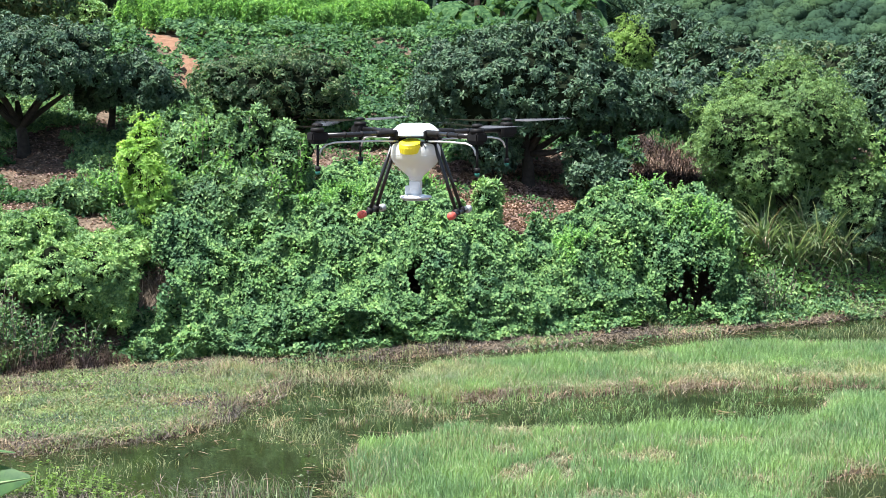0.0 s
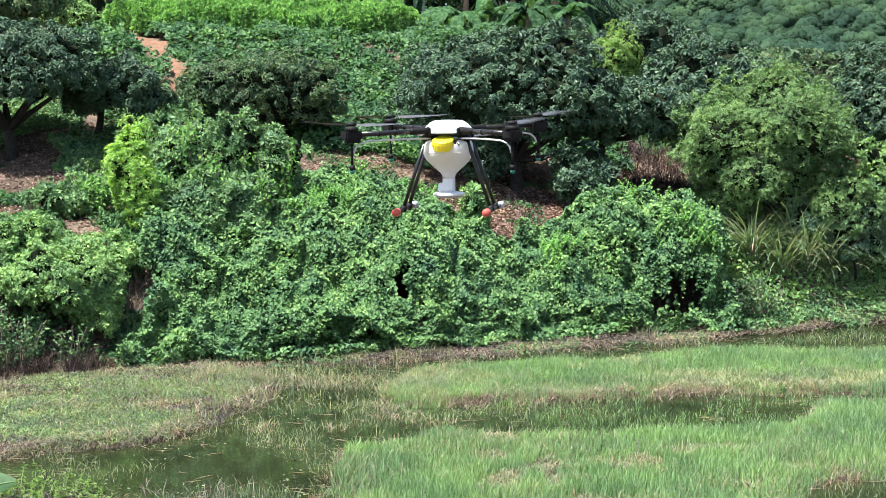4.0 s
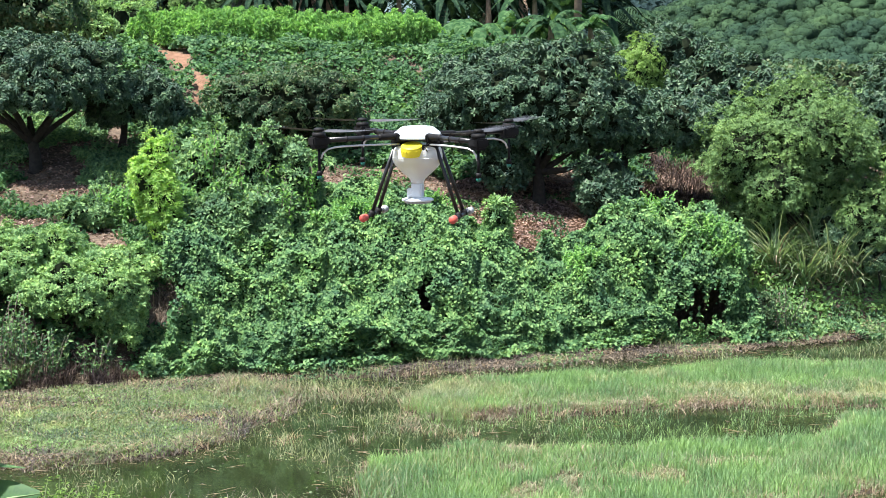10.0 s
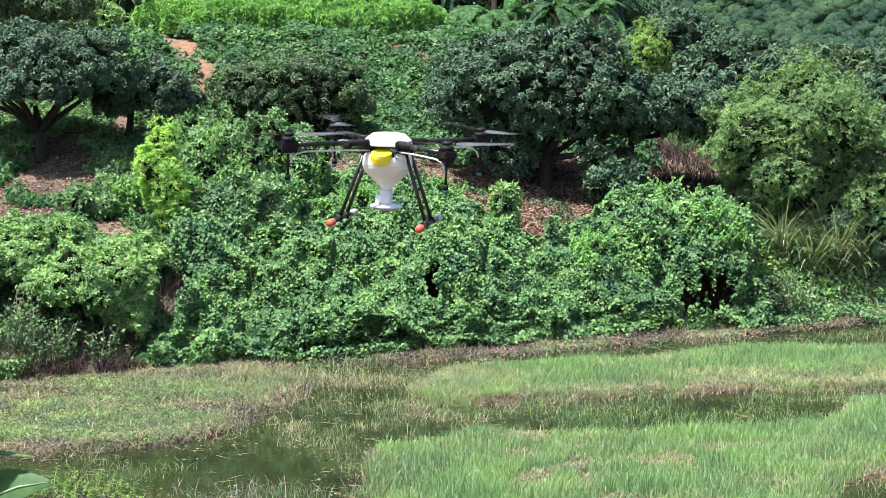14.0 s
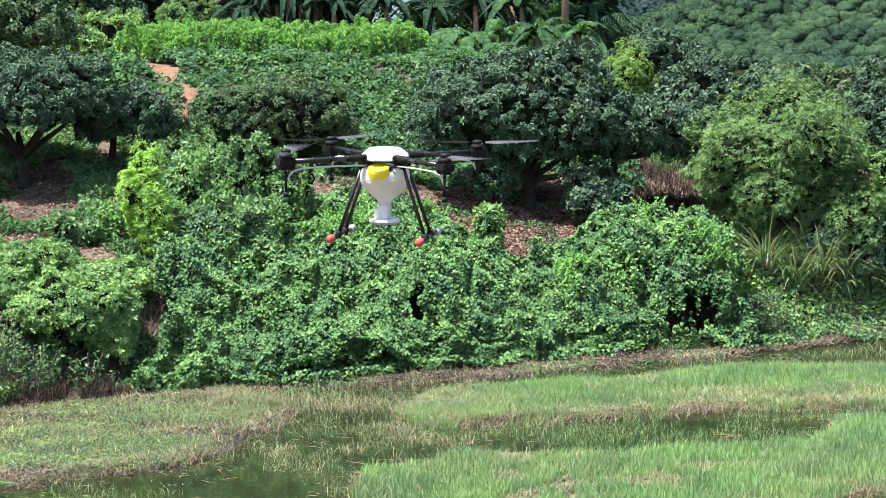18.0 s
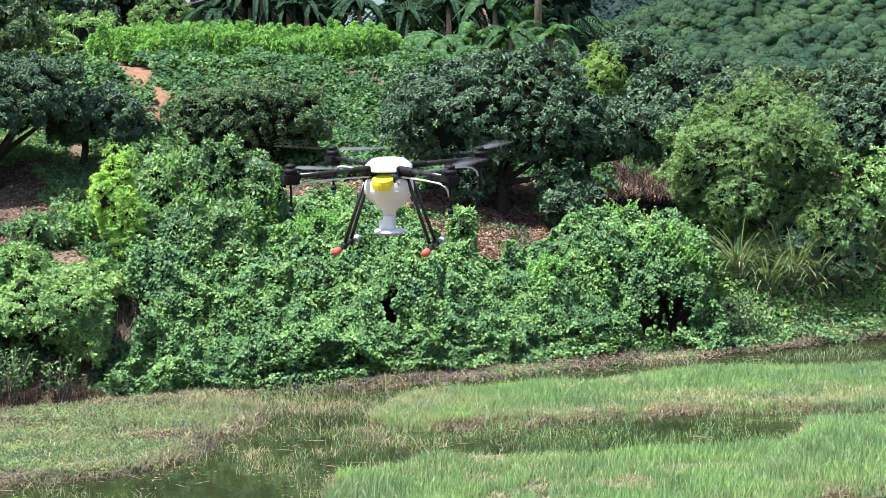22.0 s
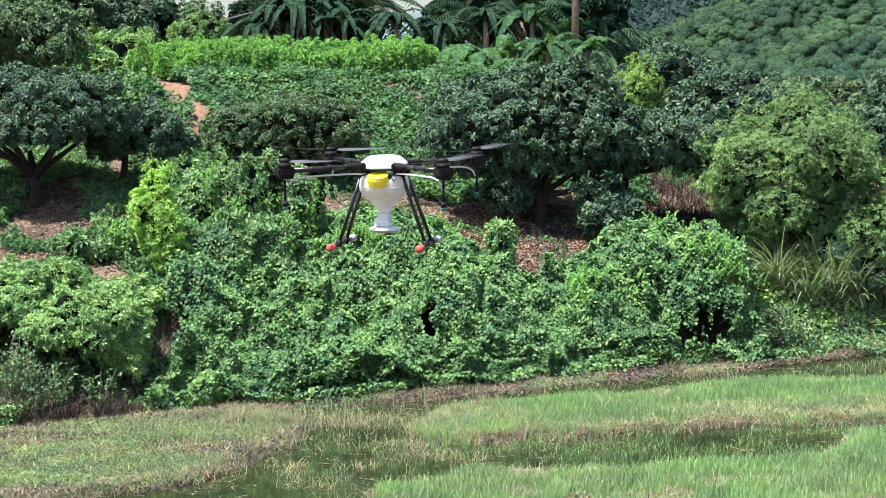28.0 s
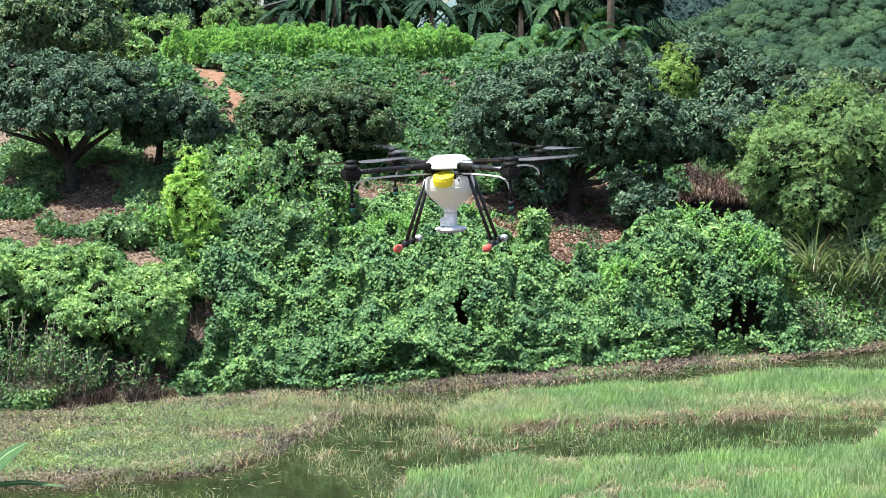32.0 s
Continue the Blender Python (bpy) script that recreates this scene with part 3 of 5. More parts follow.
bush(78, (6.95, 39.3), "low olive green bush beside the hollow in the vines", (0.75, 0.45, 0.6), 70, 110, 0.2, 0.07, 0.4, OLIVE, lift=0.7)
bush(77, (11.4, 42.0), "fresh light green bush on the bank behind the reeds", (1.05, 0.8, 1.2), 75, 110, 0.28, 0.12, 0.45, LIGHT_BUSH, lift=1.6)
bush(70, (1.05, 39.0), "light green weed with upright leafy stalks", (0.4, 0.35, 0.75), 22, 130, 0.22, 0.13, 0.36, LIGHT_BUSH, lift=0.8, plumes=5)
bush(71, (4.9, 41.2), "small lime green sapling on bare soil", (0.2, 0.2, 0.4), 8, 50, 0.16, 0.14, 0.36, LIME, lift=0.8)


VINE_HOLES = ((-0.71, 1.22, 0.16), (-0.68, 0.98, 0.17), (5.4, 0.36, 0.37), (5.85, 0.34, 0.42), (-1.2, 0.35, 0.17), (-6.0, 1.6, 0.3), (-5.9, 1.2, 0.2))


def vine_depth(x, q, ragged=0):
    """How thick the creeper lies on the bank, and where it grows at all."""
    y = foot(x) + q
    bump = 1 - np.abs(fnoise(x, y, 0.9, 8)) * 1.6 + 0.5 * (1 - np.abs(fnoise(x, y, 2.3, 9)) * 1.8)
    thick = 0.34 + 0.15 * bump + 0.07 * fnoise(x, y, 5.0, 10)
    thick += 0.06 * fnoise(x, y, 3.6, 75) + 0.06 * fnoise(x, y, 7.0, 80)
    thick += 0.10 * fnoise(x * 2.4, q * 0.8, 1.0, 17) + 0.16 * fnoise(x, y, 0.45, 18)
    thick += 0.68 * np.exp(-((x - 6.0) / 1.2) ** 2 - ((q - 1.5) / 1.1) ** 2) + 0.3 * np.exp(-((x - 4.2) / 0.9) ** 2 - ((q - 2.0) / 0.9) ** 2)
    thick += 0.3 * np.exp(-((x + 0.2) / 0.8) ** 2 - ((q - 1.6) / 0.8) ** 2)
    bare = 0.40 * np.exp(-((x - 2.8) / 1.8) ** 2) - 0.42
    thick = thick * smooth(-0.2, 0.45, q - bare + 0.2 * fnoise(x, y, 1.7, 15))
    limit = np.interp(x, (-6.6, -1.8, -0.3, 0.6, 1.3, 2.2, 3, 6.6, 7.2, 9.5), (5.5, 6.0, 5.0, 3.1, 2.2, 2.4, 2.8, 2.8, 1.0, 0.5)) + 0.3 * fnoise(x, y, 1.3, 12)
    keep = (thick > 0.05) & (q < limit) & (x > -6.2 + 0.3 * fnoise(x, y, 1.5, 13)) & (x < 7.0 + 0.35 * fnoise(x, y, 1.5, 19))
    for hx, hq, hr in VINE_HOLES:
        keep &= np.hypot(x - hx, (q - hq) * 1.1) > hr * (0.95 + 0.45 * fnoise(x, y, 4.5, 14) + 0.35 * fnoise(x * 3, y, 5.0, 58) + ragged)
    return thick, keep


def bank_facing(x, y):
    e = 0.08
    gz = ground_z(x, y, False)
    slope = np.stack([-(ground_z(x + e, y, False) - gz) / e, -(ground_z(x, y + e, False) - gz) / e, np.ones(len(x))], 1)
    return np.maximum(gz, 0), unit(slope * np.array([0.6, 0.8, 1]) + np.array([0, -0.35, 0]))


def vines():
    """The creeper that covers the bank, thick over the mound, with dark holes and a near-black sheet under the leaves
    as painted shade.
    """
    rng = np.random.default_rng(2)
    up = np.array([0, 0, 1.0])
    n = 300000
    x, q = rng.uniform(-6.6, 9.5, n), rng.uniform(-0.3, 7.0, n)
    thick, keep = vine_depth(x, q, 0.1 * rng.normal(size=n))
    x, q, thick = x[keep], q[keep], thick[keep]
    n = len(x)
    low = (rng.uniform(size=n) < 0.055) & (np.abs(x - 5.65) > 0.7)
    q[low] = rng.uniform(-0.4, 0.55, low.sum()) + 0.25 * fnoise(x[low], x[low] * 0, 1.6, 71)
    thick[low] = rng.uniform(0.05, 0.22, low.sum()) + 0.12 * np.maximum(q[low], 0)
    y = foot(x) + q
    gz, out = bank_facing(x, y)
    depth = rng.uniform(0, 1, n) ** 1.5
    pts = np.stack([x, y, gz], 1) + out * (thick * (1.25 - 0.5 * depth))[:, None] + up * (0.25 * thick)[:, None]
    h = y + pts[:, 2]
    turn = np.stack([fnoise(x, h, 4.4, 81), fnoise(x, h, 4.4, 94), fnoise(x, h, 4.4, 55)], 1)
    nrm = out * 0.7 + np.array([0, -0.1, 0.4]) + turn * 0.55 + rng.normal(size=(n, 3)) * 0.35
    tang = np.array([0, -0.5, -0.9]) + rng.normal(size=(n, 3)) * 0.7
    me = leaves("vine_mat", rng, pts, nrm, 0.088 * rng.uniform(0.6, 1.35, n), 0.85, 0.16, 0.12, VINE, tang)
    tagged(put("vine_mat", me), "dense creeping vines with heart-shaped leaves over the bank", "vines", kind="stuff")
    near_top = np.flatnonzero((fnoise(x, y, 1.1, 59) + 0.6 * fnoise(x, y, 3.1, 61) > 0.25) & (q > 1.2) & ((x > 2.5) | (q > 3.0)))
    pick = rng.choice(near_top, 1500)
    stalks = np.repeat(pick, 9)
    lift = np.tile(np.linspace(0.02, 1, 9), len(pick)) * np.repeat(rng.uniform(0.08, 0.3, len(pick)), 9)
    bend = np.repeat(rng.normal(size=(len(pick), 3)) * 0.5, 9, 0) * np.array([1, 1, 0])
    tips = pts[stalks] + (up + bend) * lift[:, None]
    me = leaves("vine_shoots", rng, tips, np.array([0, -0.35, 0.7]) + rng.normal(size=(len(stalks), 3)) * 0.4, 0.085 * rng.uniform(0.6, 1.2, len(stalks)), 0.6, 0.15, 0.1, CROP)
    tagged(put("vine_shoots", me), "fresh yellow-green shoots on top of the vines", "vines", kind="stuff")
    # Added sheet below the leaves; its near-black colour is the shade in the gaps.
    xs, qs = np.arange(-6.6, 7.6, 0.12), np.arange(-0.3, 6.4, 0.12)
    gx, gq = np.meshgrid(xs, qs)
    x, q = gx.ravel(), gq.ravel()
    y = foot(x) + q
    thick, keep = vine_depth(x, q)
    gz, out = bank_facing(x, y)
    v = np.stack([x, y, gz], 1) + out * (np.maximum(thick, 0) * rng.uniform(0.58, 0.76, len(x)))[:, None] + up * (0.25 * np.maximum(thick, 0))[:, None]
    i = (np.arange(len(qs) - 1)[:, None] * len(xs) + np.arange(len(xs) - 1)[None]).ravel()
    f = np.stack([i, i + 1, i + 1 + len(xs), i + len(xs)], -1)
    me = mesh_from("vine_shade_sheet", v, f[(keep & (q > 0.3))[f].all(1)], GAP_SHADE)
    tagged(put("vine_shade_sheet", me), "near-black sheet that paints the shade under the vine leaves", "vines", kind="stuff")


vines()


def scatter(rng, poly, count, margin=0.2, seed=20):
    xy = np.array(poly)
    lo, hi = xy.min(0), xy.max(0)
    x, y = rng.uniform(max(lo[0], -12), min(hi[0], 13), count), rng.uniform(lo[1], hi[1], count)
    d = inset(poly, x, y) + 0.3 * fnoise(x, y, 1.3, seed) + 0.15 * fnoise(x, y, 3.5, seed + 1)
    ok = (d > -margin) & (np.abs(x) < 0.3 * y + 0.6)
    return x[ok], y[ok], d[ok]


def marsh():
    rng = np.random.default_rng(3)

    def grow(name, label, x, y, h, w, lean, mat, bend=0.5):
        z = np.maximum(ground_z(x, y), -0.12)
        me = blades(name, rng, np.stack([x, y, z], 1), h, w, lean, mat, bend)
        tagged(put(name, me), label, "grass", kind="stuff")

    x, y, d = scatter(rng, NEAR, 135000, 0.1, 21)
    tall = 0.24 + 0.08 * fnoise(x, y, 0.8, 30) + 0.06 * rng.normal(size=len(x))
    ok = fnoise(x, y, 0.9, 31) + 0.4 * fnoise(x, y, 2.7, 32) > -0.66
    dry = ok & (rng.uniform(size=len(x)) < 0.10 + 0.38 * fnoise(x, y, 0.9, 37))
    gap = ~ok
    pale = rng.uniform(size=len(x)) < 0.75
    for pick, mat in ((gap & pale, PALE_GRASS), (gap & ~pale, STRAW)):
        grow("dry_grass", "flattened yellow straw between the marsh grass", x[pick], y[pick], rng.uniform(0.05, 0.16, pick.sum()), 0.012, 0.9, mat, 0.8)
    ok &= ~dry
    grow("yellow_grass", "yellowing grass among the green on the marsh", x[dry], y[dry], np.maximum(tall[dry] * 0.75, 0.1), 0.014, 0.35, PALE_GRASS)
    grow("marsh_grass", "fresh blue-green marsh grass standing in shallow water", x[ok], y[ok], np.maximum(tall[ok] * 0.85, 0.08), 0.010, 0.25, GRASS)
    x, y, d = scatter(rng, BAND, 105000, 0.1, 23)
    tall = 0.22 + 0.09 * fnoise(x, y, 0.7, 33) + 0.05 * rng.normal(size=len(x))
    green = fnoise(x, y, 0.55, 34) + 0.5 * fnoise(x, y, 1.7, 35) + 0.25 * rng.normal(size=len(x)) > -0.05
    grow("marsh_grass", "soft green marsh grass on a wet island", x[green], y[green], np.maximum(tall[green] * 0.85, 0.08), 0.010, 0.25, GRASS)
    grow("yellow_grass", "yellowing marsh grass on a wet island", x[~green], y[~green], np.maximum(tall[~green] * 0.75, 0.08), 0.014, 0.45, PALE_GRASS)
    x, y, d = scatter(rng, SPIT, 50000, 0.1, 25)
    tall = 0.085 + 0.04 * fnoise(x, y, 1.2, 36) + 0.03 * rng.normal(size=len(x))
    kind = fnoise(x, y, 0.9, 38) + 0.6 * fnoise(x, y, 2.6, 39) + 0.5 * rng.normal(size=len(x))
    for pick, name, label, mat in ((kind > 0.55, "short_grass", "short green grass on the muddy spit", GRASS), ((kind <= 0.55) & (kind > -0.6), "short_grass", "short pale grass on the muddy spit", SPIT_GRASS),
                                   (kind <= -0.6, "dry_grass", "short dry grass on the muddy spit", STRAW)):
        grow(name, label, x[pick], y[pick], np.maximum(tall[pick], 0.05), 0.02, 0.6, mat)
    x, y, d = scatter(rng, SPIT, 125000, 0.05, 28)
    kind = fnoise(x, y, 0.7, 44) + 0.6 * fnoise(x, y, 2.2, 45) + 0.45 * rng.normal(size=len(x))
    for pick, name, label, mat in ((kind > 0.25, "creeping_weeds", "low green creeping weeds on the muddy spit", SPIT_LEAF), (kind < -0.35, "leaf_litter", "brown dead leaves on the muddy spit", DEAD)):
        z = ground_z(x, y)[pick] + rng.uniform(0.01, 0.1, pick.sum())
        nrm = np.array([0, -0.2, 0.8]) + rng.normal(size=(pick.sum(), 3)) * 0.5
        me = leaves(name, rng, np.stack([x[pick], y[pick], z], 1), nrm, 0.045 * rng.uniform(0.6, 1.4, pick.sum()), 0.5, 0.1, 0.1, mat)
        tagged(put(name, me), label, "weeds", kind="stuff")
    for poly, c in ((SPIT, 16000), (BAND, 13000), (NEAR, 12000)):
        x, y, d = scatter(rng, poly, c, 0.35, 27)
        edge = (d < 0.4) | (rng.uniform(size=len(d)) < 0.1)
        x, y = x[edge], y[edge]
        grow("dry_grass", "dry straw-coloured stalks lying at the water's edge", x, y, rng.uniform(0.05, 0.22, len(x)), 0.016, 1.1, STRAW, 1.0)
    n = 30000
    x, y = rng.uniform(-6.5, 11, n), rng.uniform(23.5, 36, n)
    ok = (fnoise(x, y, 0.6, 40) + 0.5 * fnoise(x, y, 1.8, 41) + 0.7 * ((x > -4) & (x < 0.5) & (y > 29.5)) - 0.3 * (y < 29) * (x < -1) > 0.1) & (y < foot(x) - 0.4)
    grow("water_stalks", "sparse pale stalks standing in the pond", x[ok], y[ok], rng.uniform(0.08, 0.36, ok.sum()), 0.009, 0.4, PALE_GRASS)
    n = 13000
    x, y = rng.uniform(-4.6, 0.8, n), rng.uniform(27.0, 34, n)
    ok = (fnoise(x, y, 0.8, 46) + 0.6 * fnoise(x, y, 2.4, 47) + 0.5 * smooth(29, 32, y) > 0.25) & (y < foot(x) - 0.3)
    grow("water_stalks", "green stalks standing in the channel", x[ok], y[ok], rng.uniform(0.08, 0.34, ok.sum()), 0.010, 0.4, PALE_GRASS)
    ok &= fnoise(x, y, 1.3, 48) > 0.1
    grow("dry_grass", "bleached stalks standing in the channel", x[ok] + 0.05, y[ok], rng.uniform(0.08, 0.32, ok.sum()), 0.013, 0.7, STRAW)
    n = 15000
    x, y = rng.uniform(-0.5, 10, n), rng.uniform(27.6, 32, n)
    ok = (fnoise(x, y, 0.7, 49) + 0.6 * fnoise(x, y, 2.1, 42) > -0.05)
    grow("water_stalks", "green stalks standing in the narrow channel", x[ok], y[ok], rng.uniform(0.08, 0.3, ok.sum()), 0.010, 0.3, GRASS)
    n = 7000
    x, y = rng.uniform(4.5, 13, n), rng.uniform(35.5, 41, n)
    ok = (y < foot(x) - 0.1) & (y > foot(x) - 2.6) & (fnoise(x, y, 0.9, 43) + 0.5 * fnoise(x, y, 2.4, 29) > -0.1)
    grow("water_stalks", "pale stalks standing in the water below the bank", x[ok], y[ok], rng.uniform(0.08, 0.4, ok.sum()), 0.012, 0.35, PALE_GRASS)
    n = 420
    x, y = rng.uniform(-4.5, 8, n), rng.uniform(26, 32, n)
    grow("water_stalks", "bent broken stalks in the pond", x, y, rng.uniform(0.12, 0.38, n), 0.008, 0.7, PALE_GRASS)


marsh()


def slope_cover():
    """Creeping crop on the slope, the bright row crop on its top, brown litter under the trees."""
    rng = np.random.default_rng(4)
    n = 42000
    x, y = rng.uniform(-10.6, 5.5, n), rng.uniform(43, 56.5, n)
    ok = (path_gap(x, y) > 0) & (y < np.interp(x, (-10, -6, -2.5, -0.5, 0.5), (52.2, 52.4, 53.8, 56.0, 56.5))) & ((x < 2.5) | (y > 46)) & (y > 44.5 + 0.8 * fnoise(x, y, 0.6, 51)) & (x > np.interp(y, (47, 49), (-8.6, -10.6)))
    x, y = x[ok], y[ok]
    z = ground_z(x, y) + 0.18 + 0.24 * fnoise(x, y, 1.0, 52) + 0.16 * fnoise(x, y, 2.8, 53) + rng.uniform(-0.12, 0.08, len(x))
    nrm = np.array([0, -0.3, 0.8]) + rng.normal(size=(len(x), 3)) * 0.42
    me = sprays("creeping_crop", rng, np.stack([x, y, z], 1), nrm, 0.125 * rng.uniform(0.6, 1.3, len(x)), 4, 0.8, 0.15, 0.08, CREEPER)
    tagged(put("creeping_crop", me), "dark green creeping crop covering the slope", "crop", kind="stuff")
    plants, per = 1000, 175
    px, py = rng.uniform(-10.1, -0.4, plants), rng.uniform(0, 1, plants)
    front = np.interp(px, (-10, -6, -2.5, -0.5), (51.8, 51.9, 53.2, 55.0))
    py = front + py * (57.4 - front)
    edge = np.minimum(np.minimum(px + 10.3, -0.2 - px), (py - front + 0.4) * 1.6)
    tall = (0.96 + 0.14 * fnoise(px, py, 0.6, 54) + 0.12 * rng.normal(size=plants)) * (0.45 + 0.55 * smooth(0, 1.0, edge))
    w = np.repeat(np.arange(plants), per)
    n = len(w)
    up = rng.uniform(0.05, 1, n) ** 0.7
    a = rng.uniform(0, 2 * np.pi, n)
    out = np.stack([np.cos(a), np.sin(a), np.zeros(n)], 1)
    reach = 0.24 * (1.15 - up * 0.75) * rng.uniform(0.3, 1.0, n)
    pts = np.stack([px[w], py[w], ground_z(px, py)[w] + up * tall[w]], 1) + out * reach[:, None]
    nrm = np.array([0, 0, 0.8]) + out * 0.45 + rng.normal(size=(n, 3)) * 0.35
    tang = out + np.array([0, 0, 0.35]) + rng.normal(size=(n, 3)) * 0.3
    me = leaves("row_crop", rng, pts, nrm, 0.125 * rng.uniform(0.6, 1.3, n), 0.34, 0.3, 0.08, CROP, tang)
    tagged(put("row_crop", me), "bright green leafy crop in a dense row on the ridge", "crop", kind="stuff")
    n = 52000
    x, y = rng.uniform(-13, 9, n), rng.uniform(36, 50, n)
    q = y - foot(x)
    ok = (q > 2.6) & (q < 12)
    x, y = x[ok], y[ok]
    nrm = np.array([0, 0, 1.0]) + rng.normal(size=(len(x), 3)) * 0.4
    me = leaves("leaf_litter", rng, np.stack([x, y, ground_z(x, y) + rng.uniform(0.0, 0.05, len(x))], 1), nrm, 0.095 * rng.uniform(0.6, 1.3, len(x)), 0.45, 0.1, 0.1, FALLEN)
    tagged(put("leaf_litter", me), "brown fallen leaves under the orchard trees", "leaf litter", kind="stuff")
    n = 15000
    x = rng.uniform(-12, 12, n)
    q = rng.normal(0, 1, n) * np.interp(x, (5.5, 7.5), (0.5, 0.22)) - np.interp(x, (5.5, 7.5), (0.45, 0.05)) + 0.3 * fnoise(x, x * 0, 0.8, 16)
    ok = fnoise(x, q, 0.9, 62) + 0.5 * fnoise(x, q, 2.8, 63) > -0.25
    x, q = x[ok], q[ok]
    n = len(x)
    y = foot(x) + q
    z = np.maximum(ground_z(x, y), 0) + rng.uniform(0, 0.06, n)
    pale = fnoise(x, q, 2.1, 69) + rng.normal(size=n) * 0.4 > 0.25
    for pick, label, mat in ((~pale, "dead brown stalks along the foot of the bank", DEAD), (pale, "bleached stalks lying along the foot of the bank", STRAW)):
        me = blades("bank_debris", rng, np.stack([x, y, z], 1)[pick], rng.uniform(0.03, 0.15, pick.sum()), 0.014, 1.9, mat, 1.6)
        tagged(put("bank_debris", me), label, "dry plants", kind="stuff")
    n = 9000
    x = rng.uniform(-7, 12, n)
    q = rng.normal(0, 1, n) * np.interp(x, (5.5, 7.5), (0.45, 0.22)) - np.interp(x, (5.5, 7.5), (0.4, 0.05)) + 0.3 * fnoise(x, x * 0, 0.8, 16)
    y = foot(x) + q
    nrm = np.array([0, -0.2, 1.0]) + rng.normal(size=(n, 3)) * 0.45
    for pick, name, label, cat, mat in ((fnoise(x, q, 1.3, 64) < 0.35, "leaf_litter", "brown leaf litter washed up at the foot of the bank", "leaf litter", DEAD),
                                        (fnoise(x, q, 1.3, 64) >= 0.35, "foot_weeds", "green sprouts in the litter at the foot of the bank", "weeds", SHRUB)):
        z = np.maximum(ground_z(x, y), 0)[pick] + rng.uniform(0.01, 0.09, pick.sum())
        me = leaves(name, rng, np.stack([x[pick], y[pick], z], 1), nrm[pick], 0.085 * rng.uniform(0.6, 1.4, pick.sum()), 0.4, 0.1, 0.15, mat)
        tagged(put(name, me), label, cat, kind="stuff")
    n = 160000
    x = rng.uniform(-13, 14, n)
    q = rng.uniform(-0.45, 9.0, n)
    ok = (x > 6.8) & (q < 6) & (fnoise(x, q, 1.1, 65) + q > -0.2) | (x < -4.5) & (q > -0.1) & ((x > -6.6) | (q > 1.0)) & (fnoise(x, foot(x) + q, 0.8, 61) > -0.45 + 0.7 * smooth(4.5, 6, q)) & (np.hypot(x + 6.0, q - 1.5) > 0.45)
    x, y = x[ok], (foot(x) + q)[ok]
    z = ground_z(x, y) + rng.uniform(0, 0.45, len(x)) * (0.55 + 0.45 * fnoise(x, y, 1.4, 60))
    nrm = np.array([0, -0.4, 0.7]) + rng.normal(size=(len(x), 3)) * 0.55
    for pick, label, mat in ((x < 0, "low mixed weeds on the bank", CREEPER), ((x > 0) & (y - foot(x) + 0.5 * fnoise(x, y, 0.9, 66) < 0.95), "green weeds on the bank below the reeds", SHRUB), ((x > 0) & (y - foot(x) + 0.5 * fnoise(x, y, 0.9, 66) >= 0.95), "fresh green weeds on the bank below the reeds", LIGHT_BUSH)):
        me = leaves("bank_weeds", rng, np.stack([x, y, z], 1)[pick], nrm[pick], 0.135 * rng.uniform(0.6, 1.4, pick.sum()), 0.5, 0.15, 0.1, mat)
        tagged(put("bank_weeds", me), label, "weeds", kind="stuff")
    n = 15000
    x, y = rng.uniform(-0.2, 6.5, n), rng.uniform(39, 45, n)
    ok = y - foot(x) > 1.6
    x, y = x[ok], y[ok]
    nrm = np.array([0, 0, 1.0]) + rng.normal(size=(len(x), 3)) * 0.4
    me = leaves("leaf_litter", rng, np.stack([x, y, ground_z(x, y) + rng.uniform(0.0, 0.06, len(x))], 1), nrm, 0.12 * rng.uniform(0.6, 1.3, len(x)), 0.4, 0.1, 0.1, FALLEN)
    tagged(put("leaf_litter", me), "pale brown fallen leaves and twigs on the orchard soil", "leaf litter", kind="stuff")


slope_cover()


def arching(name, rng, roots, length, width, material, rise=(0.95, 1.5), arch=(0.7, 2.1), steps=5):
    """Long strap leaves that rise and bow over."""
    n = len(roots)
    a = rng.uniform(0, 2 * np.pi, n)
    out = np.stack([np.cos(a), np.sin(a) * 0.7, np.zeros(n)], 1)
    side = np.stack([-np.sin(a), np.cos(a), np.zeros(n)], 1)
    r0, bow = rng.uniform(*rise, n), rng.uniform(*arch, n)
    ln = np.broadcast_to(length, (n,))
    p, v = roots.copy(), []
    for k in range(steps + 1):
        u = k / steps
        w = (width * 0.5 * (0.55 + 0.9 * u if u < 0.5 else 2.0 * (1 - u)) + 0.001) * side
        v += [p - w, p + w]
        ang = r0 - bow * (u + 0.5 / steps)
        p = p + (ln / steps)[:, None] * (out * np.cos(ang)[:, None] + np.array([0, 0, 1]) * np.sin(ang)[:, None])
    v = np.stack(v, 1).reshape(-1, 3)
    quad = np.array([(2 * k, 2 * k + 1, 2 * k + 3, 2 * k + 2) for k in range(steps)])
    f = (np.arange(n)[:, None, None] * (2 * steps + 2) + quad[None]).reshape(-1, 4)
    return mesh_from(name, v, f, material)


